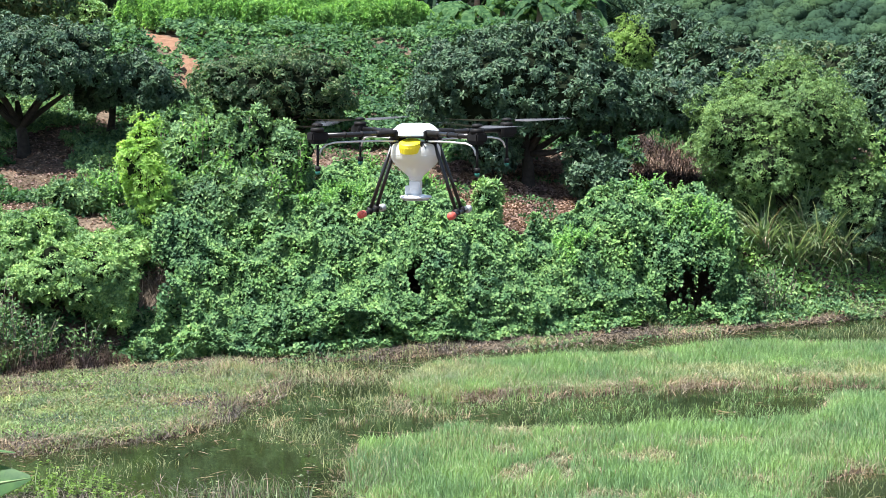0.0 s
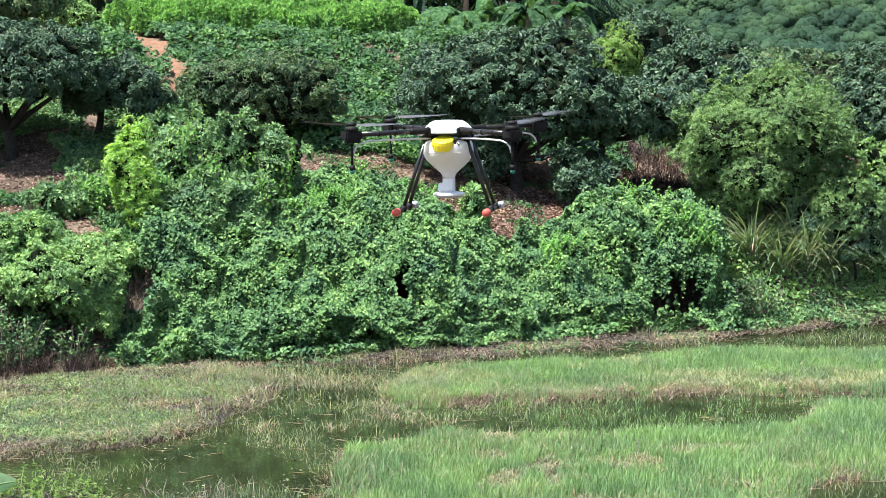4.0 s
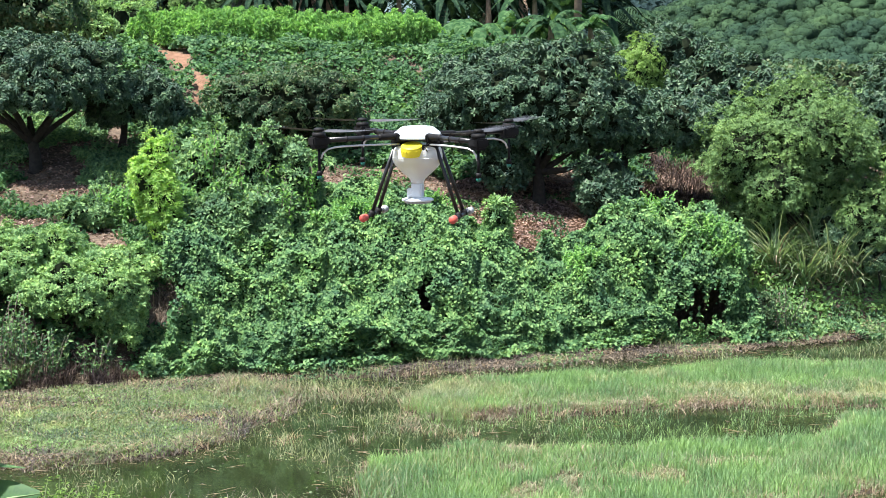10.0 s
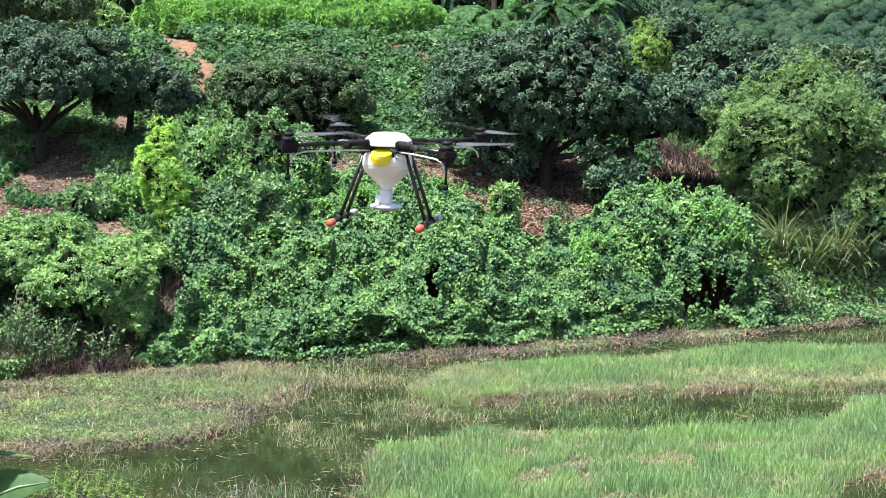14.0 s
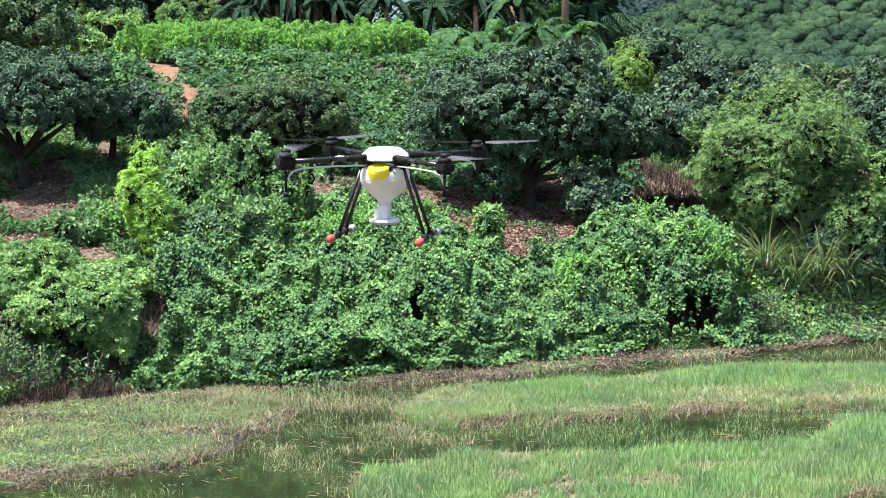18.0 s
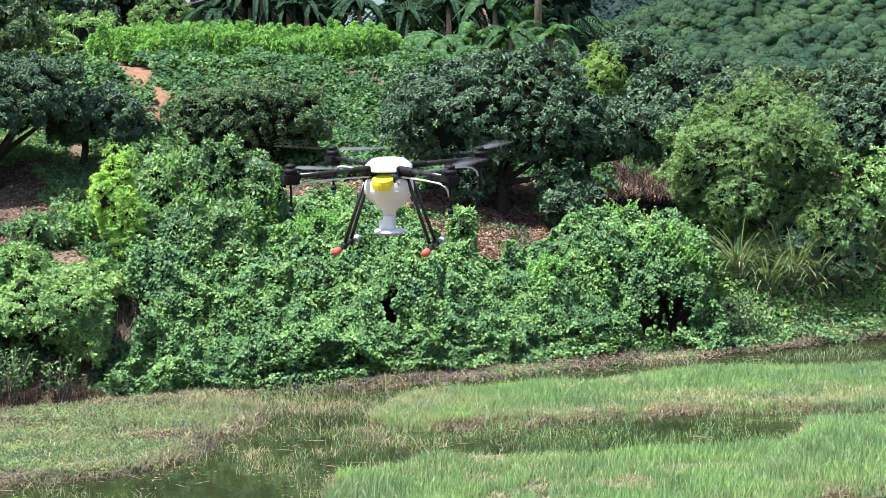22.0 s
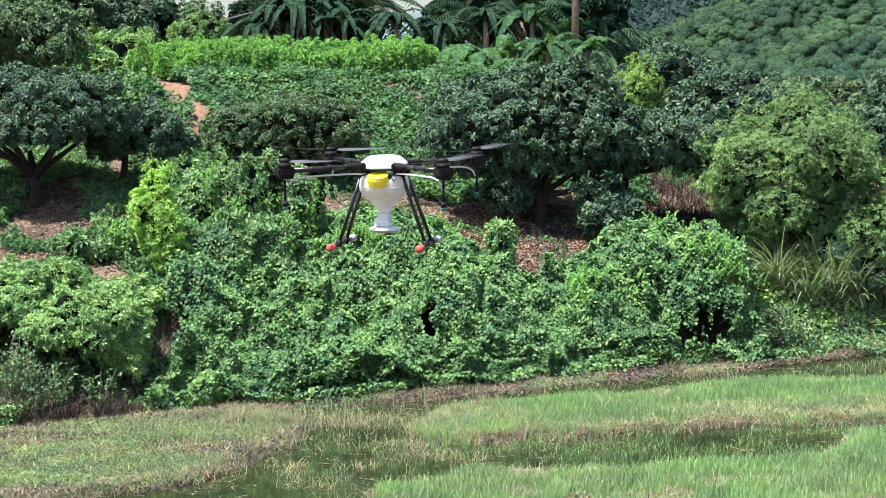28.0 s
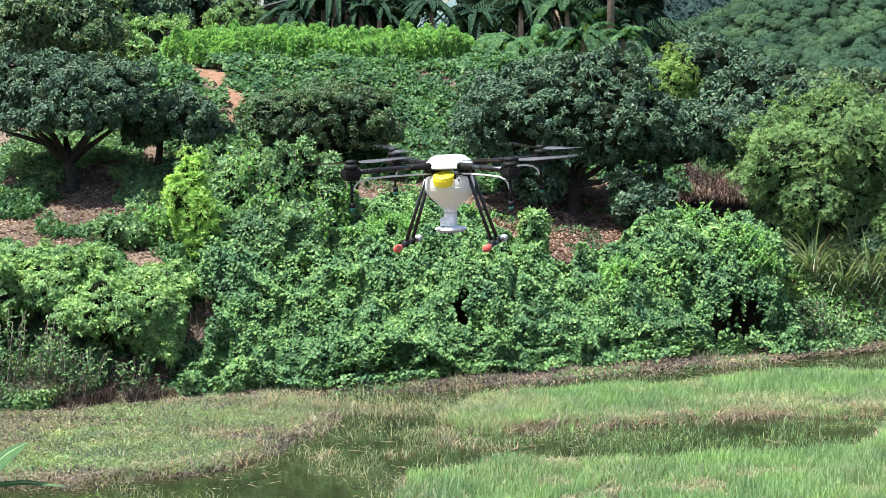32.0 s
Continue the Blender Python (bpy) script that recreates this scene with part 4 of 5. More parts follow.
def reed_clump(seed, at, count, tall):
    rng = np.random.default_rng(seed)
    z = float(ground_z(at[0], at[1]))
    t = thing("reed_clump", (at[0], at[1], z), "tall arching reed grass with dry stems at the bank", "reeds", "reed clumps on the bank")
    a, r = rng.uniform(0, 6.28, count), rng.uniform(0, 0.22, count)
    roots = np.stack([r * np.cos(a), r * np.sin(a), np.full(count, -0.03)], 1)
    put("leaf_tuft", arching("leaf_tuft", rng, roots, tall * rng.uniform(0.6, 1.35, count), 0.03, REED), t)
    put("dry_tuft", arching("dry_tuft", rng, roots[: count // 10], tall * rng.uniform(0.5, 1.1, count // 10), 0.035, STRAW), t, "dry straw-coloured tuft")


for k, (x, q, tall) in enumerate(((7.8, 1.7, 1.2), (8.5, 1.35, 1.1), (9.2, 1.4, 1.3), (9.8, 1.2, 1.2), (8.9, 1.9, 1.3), (10.0, 1.9, 1.4), (10.5, 1.4, 1.2), (11.2, 1.6, 1.3), (11.9, 1.5, 1.3))):
    reed_clump(80 + k, (x, float(foot(x)) + q), 170, tall * 1.3)


def twiggy_shrub(seed, at, tall, count=9, spread=0.5, label="straggly half-bare shrub with thin grey stems at the water", group="straggly shrubs at the water", size=0.1, per=26, mat=None):
    """A straggly shrub: bare crooked stems and a few leaves."""
    rng = np.random.default_rng(seed)
    z = float(ground_z(at[0], at[1])) - 0.05
    t = thing("straggly_shrub", (at[0], at[1], z), label, "shrub", group)
    pts = []
    for k in range(count):
        a, lean = rng.uniform(0, 6.28), rng.uniform(0.1, 1.0) * spread
        h = tall * rng.uniform(0.6, 1.0)
        line = [np.array([math.cos(a) * (0.1 + lean * u), math.sin(a) * (0.1 + lean * u) * 0.6, h * u]) + rng.normal(size=3) * 0.035 * (u > 0) for u in (0, 0.25, 0.5, 0.75, 1)]
        part("stem", tube_bm(line, [0.014, 0.012, 0.010, 0.008, 0.004], 5), DRY_WOOD, t)
        for j in range(per):
            u = rng.uniform(0.25, 1)
            i = min(3, int(u * 4))
            pts.append(line[i] + (line[i + 1] - line[i]) * (u * 4 - i) + rng.normal(size=3) * 0.08)
    pts = np.array(pts)
    put("foliage", leaves("foliage", rng, pts, np.array([0, -0.3, 0.6]) + rng.normal(size=pts.shape) * 0.6, size * rng.uniform(0.6, 1.3, len(pts)), 0.5, 0.15, 0.1, mat or SHRUB), t)


for k, (x, q, tall) in enumerate(((-9.0, 0.25, 1.9), (-8.5, 0.2, 1.7), (-9.6, 0.3, 2.0), (-8.1, 0.1, 1.2), (-10.3, 0.3, 1.8), (-7.2, 0.1, 0.9), (7.3, 0.3, 1.1), (7.8, 0.4, 1.2))):
    twiggy_shrub(180 + k, (x, float(foot(x)) + q), tall, 8 + k % 4)
for k, (x, y, tall) in enumerate(((-5.5, 38.7, 2.3), (-4.5, 38.5, 2.5), (-3.5, 38.7, 2.2), (-5.0, 37.6, 1.9), (-6.3, 39.4, 2.0), (-3.9, 37.7, 1.8), (-7.6, 38.0, 1.4))):
    twiggy_shrub(210 + k, (x, y), tall, 9, 0.4, "upright leafy shoots with fresh light green leaves on the bank", "upright shoots on the bank", 0.12, 55, CROP)


def far_woods():
    """The wooded hill, one sheet of crowns."""
    rng = np.random.default_rng(6)
    c = []
    for row in range(71):
        y0 = 276 + row * 5.2
        for k in range(2, 44):
            x = k * 4.8 + (row % 2) * 2.4 + rng.uniform(-2.4, 2.4)
            y = y0 + 0.3 * k + rng.uniform(-2.6, 2.6)
            if 0.07 * y < x < 0.31 * y + 5:
                c.append((x, y))
    for row in range(14):
        for k in range(-12, -2):
            x, y = k * 4.6 + rng.uniform(-1, 1), 112 + row * 5.6 + rng.uniform(-1, 1)
            if -0.34 * y < x < -0.14 * y:
                c.append((x, y))
    c = np.array(c)
    r = rng.uniform(1.6, 2.9, len(c))
    base = np.column_stack([c, ground_z(c[:, 0], c[:, 1]) + r * 0.3])
    turns, tiers = 14, np.linspace(-0.5, 1.5, 9)
    ring = np.array([(math.cos(j * math.tau / turns) * math.cos(e), math.sin(j * math.tau / turns) * math.cos(e), math.sin(e)) for e in tiers for j in range(turns)])
    k = len(ring)
    jag = 0.84 + 0.09 * rng.normal(size=(len(c), k, 1)).clip(-1.6, 1.6)
    dome = base[:, None, :] + ring[None] * (r[:, None, None] * jag) * np.array([1, 1, 0.85])
    quad = np.array([(e * turns + j, e * turns + (j + 1) % turns, e * turns + turns + (j + 1) % turns, e * turns + turns + j) for e in range(len(tiers) - 1) for j in range(turns)])
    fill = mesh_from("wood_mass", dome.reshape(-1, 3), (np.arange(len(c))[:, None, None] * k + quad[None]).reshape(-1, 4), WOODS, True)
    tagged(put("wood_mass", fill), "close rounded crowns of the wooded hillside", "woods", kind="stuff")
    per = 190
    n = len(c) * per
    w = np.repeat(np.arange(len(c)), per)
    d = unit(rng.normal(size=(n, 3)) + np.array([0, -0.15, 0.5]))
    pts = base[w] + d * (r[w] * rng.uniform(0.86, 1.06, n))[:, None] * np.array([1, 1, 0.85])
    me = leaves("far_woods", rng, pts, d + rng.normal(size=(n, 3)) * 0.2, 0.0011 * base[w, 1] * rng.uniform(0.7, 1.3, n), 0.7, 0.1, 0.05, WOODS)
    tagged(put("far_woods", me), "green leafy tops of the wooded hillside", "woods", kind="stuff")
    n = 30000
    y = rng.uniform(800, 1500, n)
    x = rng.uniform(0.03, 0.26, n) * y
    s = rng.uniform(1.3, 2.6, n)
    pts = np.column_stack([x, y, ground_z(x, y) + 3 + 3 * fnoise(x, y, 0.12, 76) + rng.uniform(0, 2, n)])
    me = leaves("mountain_woods", rng, pts, np.array([0, -0.5, 0.7]) + rng.normal(size=(n, 3)) * 0.5, s * 2.0, 0.8, 0.1, 0.1, HAZE_WOODS)
    tagged(put("mountain_woods", me), "woods on the distant mountain, haze painted into their bluish colour", "woods", kind="stuff")


far_woods()


def mountain():
    """The ridge far behind everything; its haze is painted into the base colour."""
    xs = np.arange(-1400, 1401, 40.0)
    top = 125 + 45 * smooth(-200, 500, xs) + 18 * fnoise(xs, xs * 0, 0.006, 70) + 8 * fnoise(xs, xs * 0, 0.02, 71) - 60 * np.exp(-((xs + 330) / 70) ** 2)
    rows = [np.stack([xs, 2300 + 500 * u + 0 * xs, top * math.sin(u * math.pi / 2) - 5], 1) for u in (0, 0.25, 0.5, 0.75, 1.0)]
    n = len(xs)
    i = (np.arange(4)[:, None] * n + np.arange(n - 1)[None]).ravel()
    ob = put("backdrop", mesh_from("backdrop", np.concatenate(rows), np.stack([i, i + 1, i + 1 + n, i + n], -1), HAZE_MOUNTAIN, True))
    tagged(ob, "mountain ridge in the distance, haze painted into its blue-grey colour", "mountain", kind="structure")


mountain()


def dry_bank():
    """Dead brown stems under the bush at the water."""
    rng = np.random.default_rng(12)
    n = 9000
    x = rng.uniform(-12, -5.9, n)
    q = rng.uniform(-0.3, 0.75, n)
    y = foot(x) + q
    ok = fnoise(x, q * 0, 0.75, 73) + 0.5 * fnoise(x, y, 2.2, 74) > -0.1 - 0.3 * (x < -7.0)
    x, y = x[ok], y[ok]
    n = len(x)
    z = np.maximum(ground_z(x, y), 0)
    tall = rng.uniform(0.15, 0.95, n) * (0.85 + 0.45 * fnoise(x, y, 1.1, 72))
    me = blades("dead_stems", rng, np.stack([x, y, z], 1), tall, 0.012, 0.55, DEAD, 1.0)
    tagged(put("dead_stems", me), "brown dead stems standing under the bush", "dry plants", kind="stuff")


dry_bank()


def standing_straw():
    """Taller withered stalks in front of the bush."""
    rng = np.random.default_rng(35)
    n = 5200
    x = rng.uniform(-10.5, -6.2, n)
    q = rng.uniform(-0.45, 0.15, n)
    ok = fnoise(x, q * 0, 1.1, 77) + 0.6 * fnoise(x, q * 0, 3.0, 78) > 0.05
    x, y = x[ok], (foot(x) + q)[ok]
    tall = (0.12 + 0.85 * rng.uniform(size=len(x)) ** 1.6) * (0.8 + 0.5 * fnoise(x, y * 0, 1.9, 79))
    me = blades("dead_stems", rng, np.stack([x, y, np.maximum(ground_z(x, y), -0.02)], 1), tall, 0.014, 0.4, WITHERED, 1.2)
    tagged(put("dead_stems", me), "withered brown stalks bent over in front of the bush", "dry plants", kind="stuff")


standing_straw()


def dry_brush():
    """Low withered growth on the slope between the mound and the orchard."""
    rng = np.random.default_rng(36)
    n = 7000
    x, y = rng.uniform(3.9, 8.0, n), rng.uniform(40.0, 45.0, n)
    ok = (y - foot(x) > 1.8) & (fnoise(x, y, 1.2, 67) > -0.55)
    x, y = x[ok], y[ok]
    me = blades("dry_brush", rng, np.stack([x, y, ground_z(x, y) - 0.01], 1), rng.uniform(0.08, 0.4, len(x)), 0.022, 0.7, WITHERED, 1.0)
    tagged(put("dry_brush", me), "withered brown brush on the orchard slope", "dry plants", kind="stuff")
    n = 20000
    x, y = rng.uniform(4.0, 14.0, n), rng.uniform(44.5, 62.0, n)
    dry = fnoise(x, y, 0.8, 68) < 0.15
    for pick, name, label, mat in ((dry, "dry_brush", "withered brown brush on the low orchard ground", WITHERED), (~dry, "orchard_grass", "dark grass under the orchard rows", CREEPER)):
        me = blades(name, rng, np.stack([x, y, ground_z(x, y) - 0.01], 1)[pick], rng.uniform(0.12, 0.5, pick.sum()), 0.035, 0.7, mat, 1.0)
        tagged(put(name, me), label, "ground cover", kind="stuff")


dry_brush()


def islet():
    """A low tangle of stalks and debris in the water nearest the camera."""
    rng = np.random.default_rng(21)
    n = 5200
    x, y = rng.uniform(-6.4, -0.9, n), rng.uniform(22.6, 26.4, n)
    ok = fnoise(x, y, 0.9, 90) + 0.8 * fnoise(x, y, 2.5, 91) - 0.9 * np.abs(y - 23.2 - 0.3 * (x + 3)) > -0.1
    x, y = x[ok], y[ok]
    half = rng.uniform(size=len(x)) < 0.5
    for pick, name, label, mat, lean in ((half, "dry_grass", "dry bent stalks lying in the shallow water", DEAD, 0.8), (~half, "water_stalks", "thin green stalks in the shallow water", REED, 0.3)):
        roots = np.stack([x[pick], y[pick], np.full(pick.sum(), -0.03)], 1)
        tagged(put(name, blades(name, rng, roots, rng.uniform(0.06, 0.42, pick.sum()), 0.012, lean, mat, 0.5)), label, "grass", kind="stuff")


islet()


def floating_bits():
    """Dead leaves, weed and broken stalks that lie on the pond."""
    rng = np.random.default_rng(37)
    n = 13000
    x, y = rng.uniform(-7.5, 11, n), rng.uniform(23.0, 38, n)
    ok = (np.maximum.reduce([inset(p, x, y) for p in (SPIT, BAND, NEAR)]) < 0.1) & (y < foot(x) - 0.5) & (fnoise(x, y, 0.7, 56) + 0.7 * fnoise(x, y, 2.6, 57) > 0.05)
    x, y = x[ok], y[ok]
    green = rng.uniform(size=len(x)) < 0.55
    for pick, label, mat in ((green, "small green water weed leaves afloat on the pond", SPIT_LEAF), (~green, "brown dead leaves afloat on the pond", DEAD)):
        n = pick.sum()
        me = leaves("floating_leaves", rng, np.stack([x[pick], y[pick], rng.uniform(0.004, 0.02, n)], 1), np.array([0, 0, 1.0]) + rng.normal(size=(n, 3)) * 0.2, rng.uniform(0.02, 0.075, n), 0.5, 0.02, 0.06, mat)
        tagged(put("floating_leaves", me), label, "water weed", kind="stuff")
    n = 500
    pick = rng.choice(len(x), n)
    way = rng.normal(size=(n, 3)) * np.array([1, 0.5, 0.0])
    me = leaves("floating_stalks", rng, np.stack([x[pick], y[pick], rng.uniform(0.006, 0.03, n)], 1), np.tile((0, 0, 1.0), (n, 1)), rng.uniform(0.12, 0.45, n), 0.035, 0.0, 0.02, STRAW, way)
    tagged(put("floating_stalks", me), "bleached broken stalks lying flat on the water", "dry plants", kind="stuff")


floating_bits()


def marsh_litter():
    """Trampled straw at the tip and along the near edge of the wet island."""
    rng = np.random.default_rng(39)
    n = 9000
    u = rng.uniform(0, 1, n) ** 1.3
    x = -0.4 + 8.6 * u
    y = np.interp(x, (-0.4, 1.2, 3.0, 5.0, 8.2), (30.5, 30.9, 31.3, 31.8, 32.0)) + rng.normal(size=n) * np.interp(x, (-0.4, 1.5, 8.0), (0.38, 0.25, 0.18))
    ok = fnoise(x, y, 1.0, 84) + 0.6 * fnoise(x, y, 3.0, 87) > -0.25
    x, y = x[ok], y[ok]
    brown = rng.uniform(size=len(x)) < 0.2
    for pick, mat in ((brown, DEAD), (~brown, STRAW)):
        me = blades("marsh_litter", rng, np.stack([x, y, np.maximum(ground_z(x, y), 0)], 1)[pick], rng.uniform(0.05, 0.2, pick.sum()), 0.013, 1.1, mat, 0.9)
        tagged(put("marsh_litter", me), "trampled brown straw along the edge of the wet island", "dry plants", kind="stuff")


marsh_litter()


def soil_patch_stems():
    rng = np.random.default_rng(22)
    n = 260
    x, q = rng.normal(-6.0, 0.22, n), rng.normal(1.5, 0.35, n)
    y = foot(x) + q
    me = blades("dead_stems", rng, np.stack([x, y, ground_z(x, y) - 0.01], 1), rng.uniform(0.2, 0.7, n), 0.014, 0.7, DEAD, 0.9)
    tagged(put("dead_stems", me), "dead brown stems over a bare patch of the bank", "dry plants", kind="stuff")


soil_patch_stems()


def foot_weeds():
    """Leafy weeds at the foot of the bank under the bush, on the soil beside the trees and on the near islet."""
    rng = np.random.default_rng(31)

    def patch(name, label, x, y, z0, high, size, wide, mat, seed):
        z = z0 + rng.uniform(0, 1, len(x)) ** 1.2 * high * (0.6 + 0.5 * fnoise(x, y, 1.6, seed))
        nrm = np.array([0, -0.45, 0.7]) + rng.normal(size=(len(x), 3)) * 0.6
        me = leaves(name, rng, np.stack([x, y, z], 1), nrm, size * rng.uniform(0.6, 1.4, len(x)), wide, 0.15, 0.1, mat)
        tagged(put(name, me), label, "weeds", kind="stuff")

    n = 26000
    x, q = rng.uniform(-12, -5.0, n), rng.uniform(-0.5, 1.0, n)
    ok = fnoise(x, q, 0.9, 82) + 0.6 * fnoise(x, q, 2.4, 83) > 0.1 - 0.4 * (x > -7.0)
    x, y = x[ok], (foot(x) + q)[ok]
    patch("foot_weeds", "leafy weeds in tufts under the bush at the water", x, y, np.maximum(ground_z(x, y), 0), 0.75, 0.10, 0.55, SHRUB, 84)
    n = 52000
    x, y = rng.uniform(-13, -5.5, n), rng.uniform(38.5, 47, n)
    ok = fnoise(x, y, 0.7, 85) + 0.5 * fnoise(x, y, 2.0, 86) + 0.5 * smooth(-9.6, -8.0, x) + 0.35 * smooth(41.5, 43, y) > 0.2
    x, y = x[ok], y[ok]
    patch("soil_weeds", "low green weeds on the soil beside the trees", x, y, ground_z(x, y), 0.4, 0.12, 0.45, SHRUB, 87)
    n = 16000
    x, y = rng.uniform(-8, 9, n), rng.uniform(37, 44, n)
    ok = (fnoise(x, y, 0.8, 92) + 0.5 * fnoise(x, y, 2.2, 93) > 0.35) & (y - foot(x) > 2.5)
    x, y = x[ok], y[ok]
    patch("soil_weeds", "scattered low weeds on the orchard soil", x, y, ground_z(x, y), 0.3, 0.12, 0.45, CREEPER, 88)


foot_weeds()


def islet_plant(seed, at, tall, count):
    """A light green waterside weed: leafy upright stems."""
    rng = np.random.default_rng(seed)
    t = thing("waterside_weed", (at[0], at[1], -0.12), "light green leafy weed standing in shallow water", "weed", "weeds in the near shallows")
    pts, way = [], []
    for k in range(count):
        a, r = rng.uniform(0, 6.28), rng.uniform(0, 0.4)
        foot_at = np.array([r * math.cos(a), r * math.sin(a), 0])
        h = tall * rng.uniform(0.5, 1.1)
        lean = rng.normal(size=2) * 0.12
        line = [foot_at + np.array([lean[0] * u * h * 2, lean[1] * u * h * 2, h * u]) for u in (0, 0.5, 1)]
        part("stem", tube_bm(line, [0.008, 0.006, 0.003], 5), PALE_GRASS, t)
        for j in range(22):
            u = 0.2 + 0.8 * j / 21
            i = min(1, int(u * 2))
            d = unit(rng.normal(size=3) * np.array([1, 1, 0.2]) + np.array([0, 0, 0.5]))
            pts.append(line[i] + (line[i + 1] - line[i]) * (u * 2 - i) + d * 0.05)
            way.append(d)
    pts, way = np.array(pts), np.array(way)
    put("foliage", leaves("foliage", rng, pts, np.array([0, 0, 1]) + rng.normal(size=pts.shape) * 0.4, 0.08 * rng.uniform(0.6, 1.2, len(pts)), 0.3, 0.2, 0.08, PALE_LIME, way), t)


for k, (x, y, tall, count) in enumerate(((-5.7, 24.1, 0.5, 14), (-5.1, 23.9, 0.45, 12), (-6.2, 23.8, 0.4, 12), (-5.5, 23.3, 0.4, 12), (-4.7, 23.4, 0.35, 10), (-4.2, 22.9, 0.3, 9))):
    islet_plant(200 + k, (x, y), tall, count)


def edge_debris():
    """Dead matted stems along the water's edge of the spit and on the near islet."""
    rng = np.random.default_rng(33)
    n = 30000
    x, y = rng.uniform(-8, -2.6, n), rng.uniform(25.8, 32, n)
    d = inset(SPIT, x, y) + 0.2 * fnoise(x, y, 1.2, 95)
    ok = (np.abs(d - 0.18) < 0.32 + 0.2 * fnoise(x, y, 0.8, 96)) & (rng.uniform(size=n) < 0.75 + 0.25 * fnoise(x, y, 2.5, 97))
    x, y = x[ok], y[ok]
    z = np.maximum(ground_z(x, y), -0.02)
    me = blades("edge_debris", rng, np.stack([x, y, z], 1), rng.uniform(0.04, 0.2, len(x)), 0.011, 1.1, DEAD, 0.9)
    tagged(put("edge_debris", me), "matted dead grey-brown stems along the water's edge", "dry plants", kind="stuff")
    for poly, n in ((BAND, 34000), (NEAR, 30000)):
        x, y = rng.uniform(-2, 11, n), rng.uniform(22.5, 37, n)
        d = inset(poly, x, y) + 0.25 * fnoise(x, y, 1.3, 98)
        ok = (np.abs(d - 0.05) < 0.2 + 0.22 * fnoise(x, y, 0.7, 99)) & (fnoise(x, y, 0.5, 89) > -0.2)
        x, y = x[ok], y[ok]
        me = blades("edge_debris", rng, np.stack([x, y, np.maximum(ground_z(x, y), -0.02)], 1), rng.uniform(0.04, 0.17, len(x)), 0.010, 1.0, STRAW, 0.9)
        tagged(put("edge_debris", me), "bleached dead stalks along the edge of the marsh", "dry plants", kind="stuff")
    n = 1200
    x, y = rng.normal(-5.5, 0.8, n), rng.normal(23.5, 0.4, n)
    me = blades("edge_debris", rng, np.stack([x, y, np.full(n, -0.03)], 1), rng.uniform(0.04, 0.2, n), 0.013, 1.0, DEAD, 0.9)
    tagged(put("edge_debris", me), "heap of dead stems in the near shallows", "dry plants", kind="stuff")


edge_debris()


# ---- banana plants and palms on the ridge ----
def big_leaf(rng, length, width, arch, rise, material, name="leaf", tears=26):
    """A long blade on an arching midrib, torn into strips along its edges."""
    v, f = [], []
    for sd in (-1, 1):
        for i in range(tears):
            torn = rng.uniform() < 0.22
            a, b = i / tears, (i + (rng.uniform(0.7, 0.95) if torn else 1.0)) / tears
            row = []
            for u in (a, b):
                p = np.array([length * u * math.cos(rise - arch * u * 0.5), 0, length * u * math.sin(rise - arch * u * 0.9)])
                w = width * 0.5 * math.sin(math.pi * min(0.97, 0.08 + u * 0.9)) ** 0.6
                hang = (0.25 + 0.15 * math.sin(i * 1.3 + sd) + (0.25 if torn and u == b else 0.0)) * w
                row.append((p, p + np.array([w * 0.12, sd * w * 0.55, w * 0.12]), p + np.array([w * 0.3, sd * w, -hang])))
            k = len(v)
            v += row[0] + row[1]
            f += [(k, k + 1, k + 4, k + 3), (k + 1, k + 2, k + 5, k + 4)]
    return mesh_from(name, v, f, material)


def banana(seed, at, tall, count=9, length=1.5, width=0.52, mat=None, label="banana plant with broad torn green leaves"):
    rng = np.random.default_rng(seed)
    z = float(ground_z(at[0], at[1])) - 0.03
    t = thing("banana_plant", (at[0], at[1], z), label, "banana plant", "banana plants on the ridge")
    part("stem", tube_bm([(0, 0, 0), (0.02, 0, tall * 0.5), (0, 0.02, tall)], [0.13, 0.11, 0.06]), PALE_BARK, t)
    for k in range(count):
        me = big_leaf(rng, length * rng.uniform(0.75, 1.15), width * rng.uniform(0.8, 1.2), rng.uniform(1.0, 2.2), rng.uniform(0.5, 1.3), mat or BANANA)
        put("leaf", me, t, "", pose(0, 0, tall * rng.uniform(0.85, 1.0), 0, 0, k * 360 / count + rng.uniform(-20, 20)))


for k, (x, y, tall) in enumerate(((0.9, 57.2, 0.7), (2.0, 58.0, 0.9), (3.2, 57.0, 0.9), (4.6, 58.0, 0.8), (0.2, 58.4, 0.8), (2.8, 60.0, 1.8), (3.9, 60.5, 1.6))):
    banana(100 + k, (x, y), tall, mat=(BANANA, BANANA, SHADED_BANANA)[k % 3])


for k, (x, y, tall) in enumerate(((-6.9, 60.0, 1.7), (-6.2, 60.6, 2.4), (-5.4, 60.2, 2.7), (-4.5, 60.8, 2.3), (-3.8, 60.0, 1.8), (-5.9, 61.5, 3.0), (-4.4, 61.5, 2.8), (-2.0, 61.0, 1.9), (-0.4, 61.6, 1.7), (1.2, 61.5, 1.9), (2.4, 62.2, 2.0), (5.2, 61.0, 1.7))):
    banana(110 + k, (x, y), tall, 16, 1.7, 0.28, BACKLIT_LEAF, "banana plant with hanging torn leaves, shade painted into their colour")


